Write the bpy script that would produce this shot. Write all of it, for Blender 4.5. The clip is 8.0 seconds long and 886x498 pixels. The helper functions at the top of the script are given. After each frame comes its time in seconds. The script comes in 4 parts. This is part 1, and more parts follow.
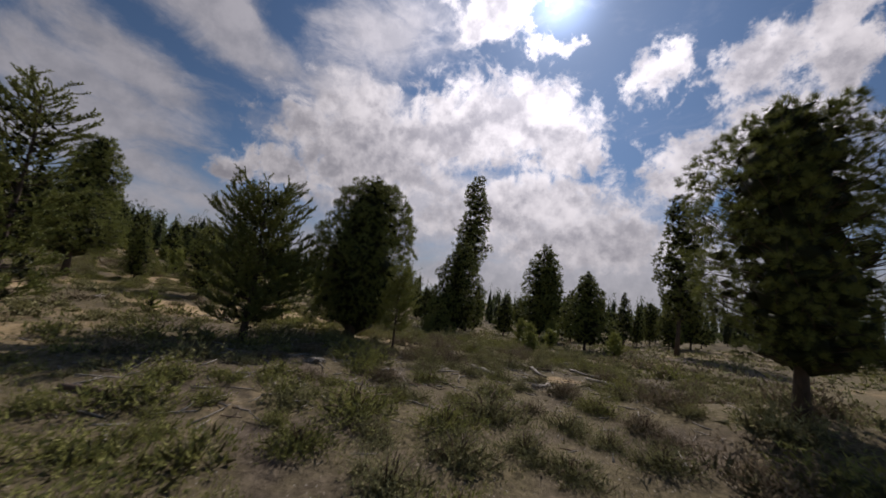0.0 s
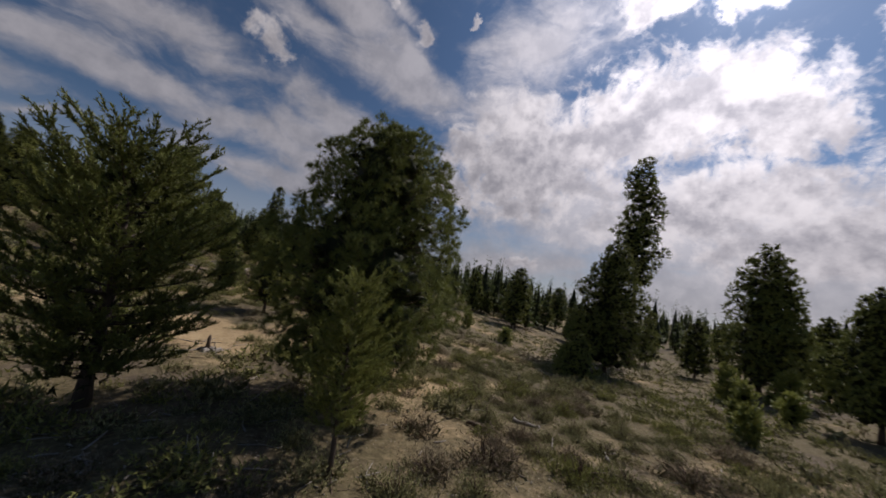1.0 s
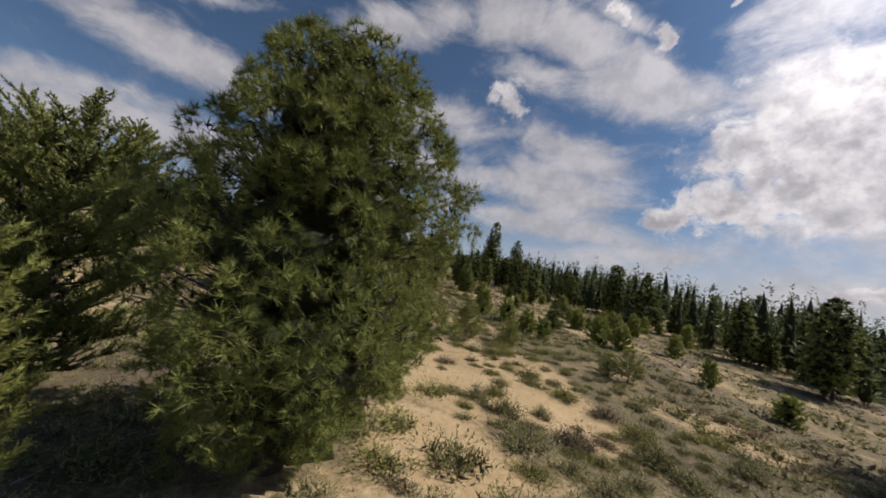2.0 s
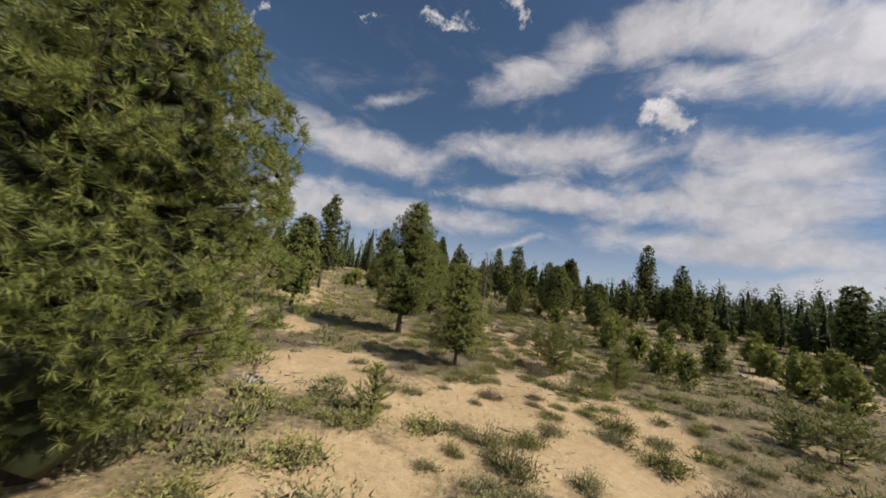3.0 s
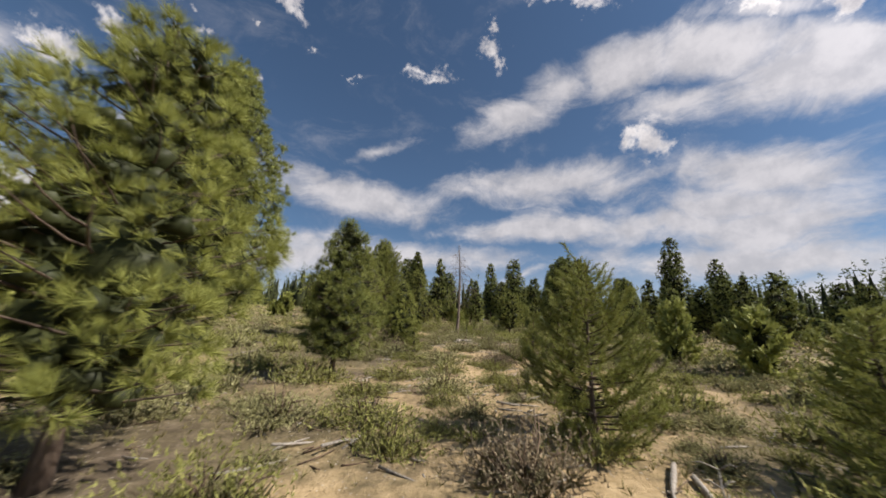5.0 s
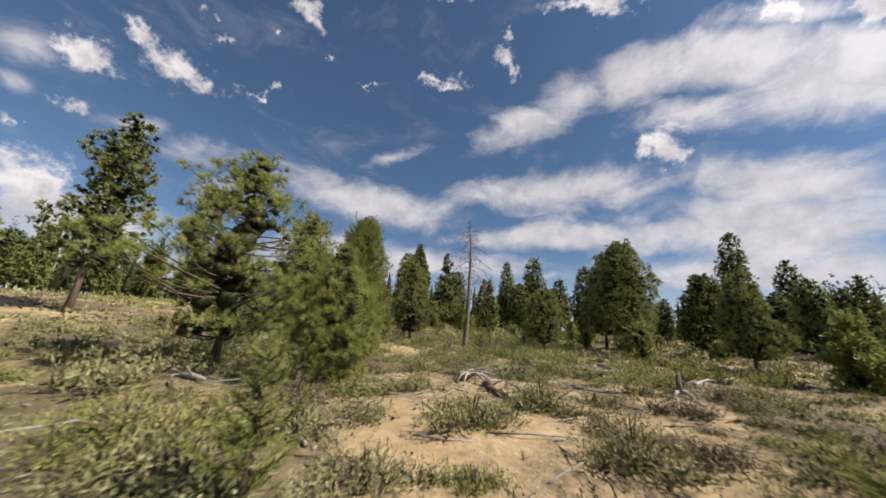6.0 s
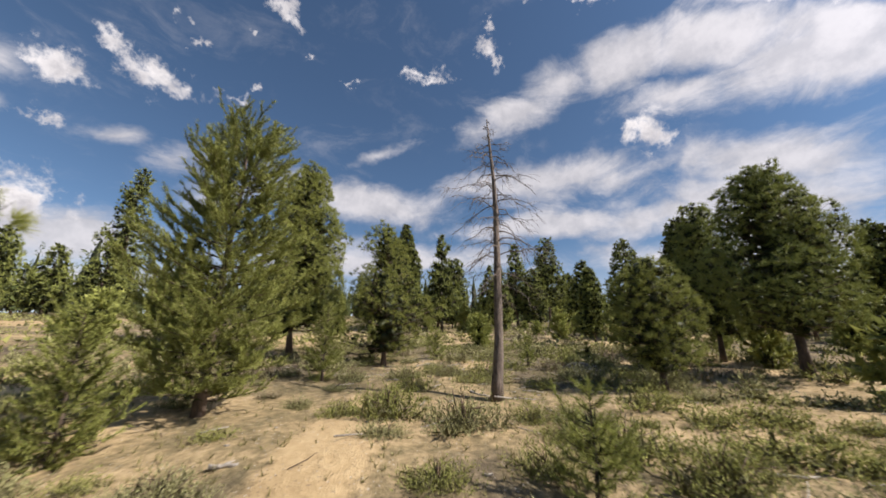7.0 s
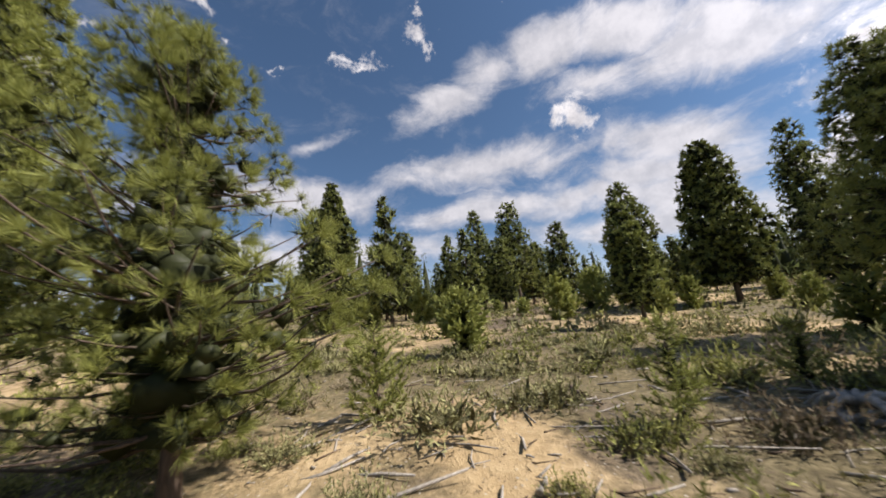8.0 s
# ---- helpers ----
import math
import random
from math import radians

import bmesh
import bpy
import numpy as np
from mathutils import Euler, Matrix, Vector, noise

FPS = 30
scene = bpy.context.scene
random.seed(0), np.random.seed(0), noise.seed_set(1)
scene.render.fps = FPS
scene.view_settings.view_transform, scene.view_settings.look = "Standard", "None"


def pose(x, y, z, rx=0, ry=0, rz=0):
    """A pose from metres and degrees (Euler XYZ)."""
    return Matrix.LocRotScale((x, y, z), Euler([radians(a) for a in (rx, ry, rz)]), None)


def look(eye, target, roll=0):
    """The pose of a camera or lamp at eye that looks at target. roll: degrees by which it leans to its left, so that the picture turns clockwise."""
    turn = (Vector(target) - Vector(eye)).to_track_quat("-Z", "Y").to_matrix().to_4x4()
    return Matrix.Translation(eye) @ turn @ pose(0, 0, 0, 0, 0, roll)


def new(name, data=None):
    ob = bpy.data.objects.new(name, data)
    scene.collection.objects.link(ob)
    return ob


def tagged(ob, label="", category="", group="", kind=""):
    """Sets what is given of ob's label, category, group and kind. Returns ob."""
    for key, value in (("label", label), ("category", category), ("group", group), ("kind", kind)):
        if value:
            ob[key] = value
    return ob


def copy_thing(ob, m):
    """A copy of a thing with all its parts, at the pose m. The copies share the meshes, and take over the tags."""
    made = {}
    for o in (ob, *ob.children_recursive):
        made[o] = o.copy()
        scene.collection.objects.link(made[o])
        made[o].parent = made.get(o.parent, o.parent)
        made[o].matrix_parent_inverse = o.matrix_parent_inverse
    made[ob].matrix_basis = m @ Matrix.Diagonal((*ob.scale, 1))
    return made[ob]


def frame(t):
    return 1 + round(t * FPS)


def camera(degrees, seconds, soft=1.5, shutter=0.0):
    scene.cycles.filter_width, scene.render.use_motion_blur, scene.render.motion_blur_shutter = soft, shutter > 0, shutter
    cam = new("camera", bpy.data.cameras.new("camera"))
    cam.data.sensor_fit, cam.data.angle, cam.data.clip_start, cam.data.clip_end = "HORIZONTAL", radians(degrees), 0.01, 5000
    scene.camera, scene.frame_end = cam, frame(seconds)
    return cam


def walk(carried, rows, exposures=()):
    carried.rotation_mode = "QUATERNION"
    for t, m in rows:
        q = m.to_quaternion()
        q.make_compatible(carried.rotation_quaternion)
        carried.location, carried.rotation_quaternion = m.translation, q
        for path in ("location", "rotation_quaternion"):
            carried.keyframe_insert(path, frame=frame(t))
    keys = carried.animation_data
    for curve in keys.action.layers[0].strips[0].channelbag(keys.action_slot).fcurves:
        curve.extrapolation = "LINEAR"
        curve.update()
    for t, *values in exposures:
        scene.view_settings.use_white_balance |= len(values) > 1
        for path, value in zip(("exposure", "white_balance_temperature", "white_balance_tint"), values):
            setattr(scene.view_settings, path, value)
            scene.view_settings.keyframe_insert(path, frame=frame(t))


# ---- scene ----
cam = camera(103.18, 8.0, soft=1.7, shutter=0.1)

# seconds, eye x, y, z, heading to the left of +y, tilt up, lean
PATH = [
    (0, -0.001, 0.002, 1.712, 0.04, 8.04, 6.85),
    (0.5, 1.199, 4.417, 2.260, 3.86, 8.03, 5.11),
    (1, 2.228, 8.704, 2.666, 26.29, 6.59, 8.48),
    (1.5, 2.772, 12.373, 2.968, 46.39, 5.27, 8.65),
    (1.7, 2.827, 13.771, 2.971, 54.40, 5.35, 8.98),
    (2.8, 1.940, 20.062, 2.371, 85.89, 9.04, 8.68),
    (3, 1.216, 21.139, 2.324, 90.16, 9.56, 8.11),
    (3.5, -1.357, 23.068, 1.806, 93.03, 11.68, 7.52),
    (4, -4.429, 24.421, 1.475, 92.83, 12.69, 9.34),
    (4.5, -7.917, 25.127, 1.217, 92.49, 12.47, 8.57),
    (4.7, -9.386, 25.278, 1.088, 90.51, 15.34, 3.68),
    (5.8, -18.910, 25.672, 1.726, 91.70, 17.04, 2.51),
    (6, -20.920, 25.808, 1.998, 92.89, 16.97, 4.20),
    (6.5, -26.153, 25.621, 2.824, 92.49, 16.68, 2.52),
    (7, -31.023, 25.350, 3.461, 91.63, 16.19, 0.61),
    (7.5, -35.881, 25.186, 3.896, 85.86, 14.33, -5.84),
    (8, -40.223, 25.124, 4.115, 82.54, 14.04, -6.23),
]


def flown(x, y, z, heading, tilt, lean):
    """The pose of the flown camera."""
    h, p = radians(heading), radians(tilt)
    ahead = Vector((-math.sin(h) * math.cos(p), math.cos(h) * math.cos(p), math.sin(p)))
    return look((x, y, z), Vector((x, y, z)) + 2 * ahead, lean)


walk(cam, [(t, flown(*row)) for t, *row in PATH],
     exposures=[(0.0, -0.68, 6450, 17), (1.0, -0.65, 6450, 17), (1.5, -0.36, 6500, 16), (1.7, -0.2, 6550, 15), (2.8, 0.18, 6700, 12), (4.7, 0.4, 6700, 12), (5.8, 0.5, 6700, 13), (7.0, 0.6, 6650, 13), (8.0, 0.66, 6600, 13)])

# ---- world and sun ----
SUN_TURN, SUN_UP = 15.5, 44.0  # degrees clockwise from +y, and above the horizon
world = bpy.data.worlds.new("sky")
scene.world = world
world.use_nodes = True


class Nodes:
    """A short way to write node trees."""

    def __init__(self, tree):
        self.tree = tree
        tree.nodes.clear()

    def node(self, kind, **inputs):
        n = self.tree.nodes.new(kind)
        for key, value in inputs.items():
            self.link(value, n.inputs[int(key[1:]) if key[0] == "i" and key[1:].isdigit() else key.replace("_", " ")])
        return n

    def link(self, value, socket):
        if isinstance(value, bpy.types.NodeSocket):
            self.tree.links.new(value, socket)
        else:
            socket.default_value = value

    def math(self, op, a, b=0.0, c=0.0, clamp=False):
        n = self.node("ShaderNodeMath", i0=a, i1=b, i2=c)
        n.operation, n.use_clamp = op, clamp
        return n.outputs[0]

    def vec(self, op, a, b=(0, 0, 0)):
        n = self.node("ShaderNodeVectorMath", i0=a, i1=b)
        n.operation = op
        return n.outputs[0]

    def noise(self, vector, scale, detail=4.0, rough=0.55, distortion=0.0, color=False):
        n = self.node("ShaderNodeTexNoise", Vector=vector, Scale=scale, Detail=detail, Roughness=rough, Distortion=distortion)
        return n.outputs[1] if color else n.outputs[0]

    def ramp(self, fac, *stops):
        n = self.node("ShaderNodeValToRGB", Fac=fac)
        el = n.color_ramp.elements
        el[0].position, el[0].color = stops[0][0], (*stops[0][1], 1)
        el[1].position, el[1].color = stops[-1][0], (*stops[-1][1], 1)
        for p, c in stops[1:-1]:
            el.new(p).color = (*c, 1)
        return n.outputs[0]

    def smooth(self, value, lo, hi):
        n = self.node("ShaderNodeMapRange", Value=value)
        n.interpolation_type = "SMOOTHSTEP"
        n.inputs[1].default_value, n.inputs[2].default_value = lo, hi
        return n.outputs[0]

    def mix(self, fac, a, b, kind="MIX"):
        n = self.node("ShaderNodeMix")
        n.data_type, n.blend_type, n.clamp_factor = "RGBA", kind, True
        self.link(fac, n.inputs[0])
        for value, k in ((a, 6), (b, 7)):
            self.link((*value, 1.0) if isinstance(value, tuple) and len(value) == 3 else value, n.inputs[k])
        return n.outputs[2]


w = Nodes(world.node_tree)
_gen = w.node("ShaderNodeTexCoord").outputs["Generated"]
_sky = w.node("ShaderNodeTexSky")
_sky.sky_type, _sky.sun_disc, _sky.sun_elevation, _sky.sun_rotation = "NISHITA", False, radians(SUN_UP), radians(SUN_TURN)
_sky.altitude, _sky.air_density, _sky.dust_density, _sky.ozone_density = 1400, 1.0, 0.5, 3.0
_dir = w.vec("NORMALIZE", _gen)
_warp = w.vec("SUBTRACT", w.noise(_dir, 5.0, 5, 0.6, color=True), (0.5, 0.5, 0.5))
_bent = w.vec("ADD", _dir, w.vec("MULTIPLY", _warp, (0.1, 0.1, 0.07)))
_ragged = w.vec("ADD", _bent, w.vec("MULTIPLY", w.vec("SUBTRACT", w.noise(_dir, 17.0, 5, 0.65, color=True), (0.5, 0.5, 0.5)), (0.13, 0.13, 0.08)))
soft_sheet, cum_sheet = [None], [None]


def cloud(sheet, turn, up, tilt, long, wide, dense):
    """An elongated cloud: where it stands in the sky, its tilt, half length, half width (degrees) and thickness."""
    a, e, t = radians(turn), radians(up), radians(tilt)
    left, rise = Vector((-math.cos(a), -math.sin(a), 0)), Vector((math.sin(a) * math.sin(e), -math.cos(a) * math.sin(e), math.cos(e)))
    along = (left * math.cos(t) + rise * math.sin(t)) / math.sin(radians(long * 1.25))
    across = (rise * math.cos(t) - left * math.sin(t)) / math.sin(radians(wide * (1.25 if sheet is soft_sheet else 1.5)))
    where = _bent if sheet is soft_sheet else _ragged
    dots = []
    for axis in (along, across):
        d = w.node("ShaderNodeVectorMath", i0=where, i1=tuple(axis))
        d.operation = "DOT_PRODUCT"
        dots.append(w.math("POWER", w.math("ABSOLUTE", d.outputs["Value"]), 2.0))
    inside = w.math("MULTIPLY", w.math("SUBTRACT", 1.0, w.math("SQRT", w.math("ADD", dots[0], dots[1]))), dense if sheet is soft_sheet else 0.72 * dense)
    sheet[0] = inside if sheet[0] is None else w.math("MAXIMUM", sheet[0], inside)


cloud(soft_sheet, 53.4, 33.6, 7, 8.4, 2.6, 0.9)
cloud(soft_sheet, 35.8, 31.2, 17, 12.8, 4.1, 1.35)
cloud(soft_sheet, 17.6, 28.4, 13, 9.7, 4.3, 1.2)
cloud(soft_sheet, 76.4, 19.6, -17, 5.1, 2.4, 1.05)
cloud(soft_sheet, 58.2, 18.5, -3, 10.2, 2.7, 1.1)
cloud(soft_sheet, 64.2, 25.2, -17, 2.6, 1.6, 0.9)
cloud(soft_sheet, 78.2, 12.1, -19, 3.6, 0.8, 0.9)
cloud(soft_sheet, 12.9, 38.0, 157, 12.5, 6.0, 0.9)
cloud(soft_sheet, 17.7, 24.0, 162, 12.0, 4.8, 0.8)
cloud(cum_sheet, 14.5, 21.3, 175, 14.2, 7.6, 1.80)
cloud(cum_sheet, -6.8, 27.8, 178, 16.0, 6.2, 1.65)
cloud(cum_sheet, -19.1, 24.4, -163, 5.7, 3.6, 1.50)
cloud(cum_sheet, -30.7, 33.6, 165, 4.2, 2.8, 1.50)
cloud(cum_sheet, -43.0, 32.0, 172, 5.5, 3.5, 1.80)
cloud(cum_sheet, -50.3, 31.8, -163, 3.6, 4.6, 1.80)
cloud(soft_sheet, -15.7, 11.5, 172, 21.1, 7.4, 1.1)
cloud(cum_sheet, -35.2, 21.0, 156, 6.6, 3.6, 1.65)
cloud(cum_sheet, -10.0, 15.5, 173, 16.3, 4.4, 1.50)
cloud(soft_sheet, -47.7, 17.4, 148, 6.7, 5.4, 1.1)
cloud(soft_sheet, 46.3, 16.5, -178, 10.7, 2.3, 1)
cloud(soft_sheet, 53.0, 17.4, 180, 6.7, 2.5, 0.9)
cloud(cum_sheet, 32.1, 14.0, 180, 4.3, 2.0, 1.35)
cloud(soft_sheet, 41.4, 7.2, -178, 10.6, 2.1, 0.8)
cloud(soft_sheet, 16.5, 5.9, 173, 27.1, 5.2, 0.9)
cloud(cum_sheet, -3.6, 42.5, 166, 6.6, 3.7, 1.50)
cloud(cum_sheet, -14.6, 38.6, -163, 2.8, 1.5, 1.35)
cloud(cum_sheet, 26.6, 15.5, -163, 5.8, 2.4, 1.50)
cloud(cum_sheet, 13.8, 6.3, -179, 2.1, 0.8, 1.50)
cloud(soft_sheet, 32.2, 9.3, 178, 12.1, 2.1, 0.8)
cloud(cum_sheet, 35.2, 36.9, -131, 1.6, 1.3, 1.20)
cloud(cum_sheet, 26.5, 39.9, -148, 1.1, 0.8, 1.20)
cloud(soft_sheet, -24.0, 6.0, 178, 34.0, 6.5, 1.5)
cloud(cum_sheet, -24.0, 11.5, 174, 15.0, 3.6, 1.7)
cloud(cum_sheet, -44.0, 24.0, 172, 8.0, 4.0, 1.6)
cloud(soft_sheet, 2.0, 14.0, 176, 22.0, 7.0, 1.3)
cloud(soft_sheet, 78.6, 36.1, -19, 9.1, 3.0, 0.9)
cloud(soft_sheet, 70.0, 39.6, -23, 7.4, 3.4, 1.05)
cloud(soft_sheet, 60.7, 40.5, 2, 8.5, 3.6, 1.15)
cloud(soft_sheet, 48.2, 38.2, 22, 8.4, 3.3, 1.2)
cloud(soft_sheet, 35.8, 32.5, 34, 7.6, 3.0, 1.4)
cloud(soft_sheet, 138.5, 7.1, -13, 16.6, 1.7, 1.05)
cloud(soft_sheet, 100.6, 14.0, -5, 25.4, 2.4, 1.0)
cloud(soft_sheet, 51.9, 12.7, 6, 22.6, 2.4, 1.05)
cloud(soft_sheet, 40.7, 39.8, 30, 7.0, 1.6, 0.7)
cloud(soft_sheet, 73.4, 26.2, 3, 15.3, 3.2, 1.05)
cloud(cum_sheet, 57.2, 30.0, 12, 3.1, 3.1, 0.9)
cloud(soft_sheet, 46.2, 22.9, 13, 9.5, 3.4, 1.1)
cloud(soft_sheet, 75.0, 19.1, 1, 14.5, 2.1, 1.1)
cloud(soft_sheet, 50.3, 19.8, 10, 14.2, 2.9, 1)
cloud(soft_sheet, 49.6, 15.3, 9, 12.3, 2.2, 0.8)
cloud(soft_sheet, 107.1, 23.4, 2, 15.1, 3.0, 1.25)
cloud(soft_sheet, 124.9, 21.2, -19, 5.9, 2.0, 0.7)
cloud(cum_sheet, 145.4, 14.5, -16, 3.8, 2.8, 1.0)
cloud(soft_sheet, 140.3, 11.9, -14, 8.1, 3.1, 1.15)
cloud(soft_sheet, 103.3, 30.5, -19, 4.9, 0.8, 0.7)
cloud(soft_sheet, 131.8, 24.4, -16, 4.2, 2.2, 0.55)
cloud(soft_sheet, 138.5, 24.5, -20, 3.8, 1.2, 0.9)
cloud(soft_sheet, 118.2, 14.2, -10, 15.1, 1.8, 0.8)
cloud(cum_sheet, 142.8, 34.2, 11, 2.0, 1.2, 0.95)
cloud(cum_sheet, 136.7, 32.4, 3, 4.3, 1.6, 1)
cloud(cum_sheet, 145.2, 29.1, -12, 2.3, 1.4, 0.95)
cloud(cum_sheet, 144.8, 23.9, -14, 1.6, 0.8, 0.85)
cloud(cum_sheet, 122.4, 45.8, 30, 2.7, 1.3, 0.95)
cloud(cum_sheet, 126.4, 43.0, -22, 0.5, 0.4, 0.65)
cloud(cum_sheet, 94.8, 41.9, -7, 2.8, 1.0, 0.85)
cloud(cum_sheet, 83.7, 46.2, -2, 2.4, 1.1, 0.85)
cloud(cum_sheet, 81.8, 44.5, 69, 1.4, 0.6, 0.7)
cloud(cum_sheet, 93.7, 52.5, -12, 3.0, 0.7, 0.8)
cloud(cum_sheet, 67.6, 50.3, 18, 6.5, 1.2, 0.9)
cloud(cum_sheet, 42.3, 40.9, 47, 2.4, 0.7, 0.8)
cloud(cum_sheet, 116.9, 41.7, 21, 0.6, 0.5, 0.6)
cloud(cum_sheet, 133.9, 38.6, 46, 0.7, 0.5, 0.65)
cloud(cum_sheet, 127.3, 34.0, -13, 1.5, 0.4, 0.65)
cloud(cum_sheet, 124.2, 35.6, 27, 0.5, 0.5, 0.65)
cloud(cum_sheet, 110.1, 39.7, -8, 0.9, 0.3, 0.6)
cloud(cum_sheet, 83.2, 48.9, 9, 0.8, 0.4, 0.6)
cloud(cum_sheet, 136.1, 41.1, -28, 1.0, 0.5, 0.7)
cloud(cum_sheet, 148.0, 19.6, 10, 0.8, 0.8, 0.7)
cloud(soft_sheet, 148.8, 23.7, -23, 1.1, 1.0, 0.7)
cloud(soft_sheet, 149.6, 27.2, 29, 1.6, 1.6, 0.5)

_streak = w.noise(w.vec("MULTIPLY", _bent, (1.0, 1.0, 2.3)), 5.0, 9, 0.64, 0.5)
_puff = w.noise(_dir, 16.0, 8, 0.66, 0.3)
_haze_z = w.node("ShaderNodeSeparateXYZ", Vector=_dir).outputs[2]
_fine = w.noise(w.vec("MULTIPLY", _bent, (1.0, 1.0, 2.0)), 19.0, 6, 0.62, 0.3)
_soft = w.smooth(w.math("ADD", soft_sheet[0], w.math("ADD", w.math("MULTIPLY", w.math("SUBTRACT", _streak, 0.5), 1.7), w.math("MULTIPLY", w.math("SUBTRACT", _fine, 0.5), 0.5))), -0.06, 0.85)
_thin = w.math("MULTIPLY", w.smooth(_streak, 0.5, 0.8), 0.25)
_soft = w.math("MAXIMUM", _soft, _thin)
_cum_d = w.math("ADD", cum_sheet[0], w.math("MULTIPLY", w.math("SUBTRACT", _puff, 0.5), 2.0))
_cum = w.smooth(_cum_d, 0.08, 0.6)
_low = w.math("MULTIPLY", w.math("SUBTRACT", 1.0, w.smooth(_haze_z, 0.02, 0.3)), 0.68)
_sunward = w.node("ShaderNodeVectorMath", i0=_dir, i1=(math.sin(radians(SUN_TURN)) * math.cos(radians(SUN_UP)), math.cos(radians(SUN_TURN)) * math.cos(radians(SUN_UP)), math.sin(radians(SUN_UP))))
_sunward.operation = "DOT_PRODUCT"
_near = w.math("MAXIMUM", _sunward.outputs["Value"], 0.0)
_glow = w.math("POWER", _near, 7.0)
_core = w.math("POWER", _near, 420.0)
_lit = w.math("ADD", 1.0, w.math("ADD", w.math("MULTIPLY", _glow, 0.95), w.math("MULTIPLY", _core, 5.0)))
_lining = w.math("ADD", 1.0, w.math("MULTIPLY", _glow, 0.9))
_above = w.vec("ADD", _dir, (0.0, 0.0, 0.035))
_relief = w.math("SUBTRACT", w.noise(_dir, 9.0, 7, 0.6), w.noise(_above, 9.0, 7, 0.6))
_side = w.smooth(_relief, -0.16, 0.16)  # 1 on the upper, sunlit side of a billow
_soft_col = w.mix(w.math("ADD", w.math("MULTIPLY", _streak, 0.5), w.math("MULTIPLY", _side, 0.5)), (3.7, 3.75, 4.1), (6.7, 6.55, 6.75))
_cum_col = w.mix(w.math("ADD", w.math("MULTIPLY", _side, 0.75), w.math("MULTIPLY", w.math("SUBTRACT", 1.0, w.smooth(_cum_d, 0.1, 1.2)), 0.4), clamp=True), (3.2, 3.2, 3.55), (7.6, 7.4, 7.5))
_blue = w.mix(1.0, _sky.outputs[0], (0.72, 0.8, 0.8), "MULTIPLY")
def brighter(col, by):
    n = w.node("ShaderNodeVectorMath", i0=col)
    n.operation = "SCALE"
    w.link(by, n.inputs["Scale"])
    return n.outputs[0]


_col = w.mix(_low, _blue, (5.2, 5.4, 5.9))
_col = w.mix(w.math("MULTIPLY", _soft, 0.88), _col, brighter(_soft_col, _lining))
_col = w.mix(_cum, _col, brighter(_cum_col, _lining))
_scaled = w.node("ShaderNodeVectorMath", i0=_col)
_scaled.operation = "SCALE"
w.link(_lit, _scaled.inputs["Scale"])
_bg = w.node("ShaderNodeBackground", Color=_scaled.outputs[0], Strength=0.088)
w.node("ShaderNodeOutputWorld", Surface=_bg.outputs[0])


sun = new("sun", bpy.data.lights.new("sun", "SUN"))
sun.data.energy, sun.data.angle, sun.data.color = 5.0, radians(0.53), (1.0, 0.95, 0.87)
_a, _e = radians(SUN_TURN), radians(SUN_UP)
TO_SUN = Vector((math.sin(_a) * math.cos(_e), math.cos(_a) * math.cos(_e), math.sin(_e)))
sun.matrix_world = look(TO_SUN * 60, (0, 0, 0))

# ---- materials ----
def material(name):
    m = bpy.data.materials.new(name)
    m.use_nodes = True
    return m, Nodes(m.node_tree)


def out(n, shader, bump=None):
    n.node("ShaderNodeOutputMaterial", Surface=shader.outputs[0])


def needle_material(name, deep, fresh, through_light=0.3):
    """Pine needles: hue varies from needle to needle and from tree to tree."""
    m, n = material(name)
    island = n.node("ShaderNodeNewGeometry").outputs["Random Per Island"]
    tree = n.node("ShaderNodeObjectInfo")
    patch = n.noise(n.node("ShaderNodeTexCoord").outputs["Object"], 1.7, 2)
    mixed = n.math("ADD", n.math("MULTIPLY", island, 0.3), n.math("MULTIPLY", patch, 0.72))
    col = n.ramp(mixed, (0.1, deep), (0.55, tuple((a + b) / 2 for a, b in zip(deep, fresh))), (0.95, fresh))
    hsv = n.node("ShaderNodeHueSaturation", Color=col, Value=n.math("ADD", 0.85, n.math("MULTIPLY", tree.outputs["Random"], 0.3)))
    a = n.node("ShaderNodeBsdfPrincipled", Base_Color=hsv.outputs[0], Roughness=0.5)
    a.inputs["Specular IOR Level"].default_value = 0.12
    b = n.node("ShaderNodeBsdfTranslucent", Color=hsv.outputs[0])
    s = n.node("ShaderNodeMixShader", Fac=through_light)
    n.link(a.outputs[0], s.inputs[1]), n.link(b.outputs[0], s.inputs[2])
    out(n, s)
    return m


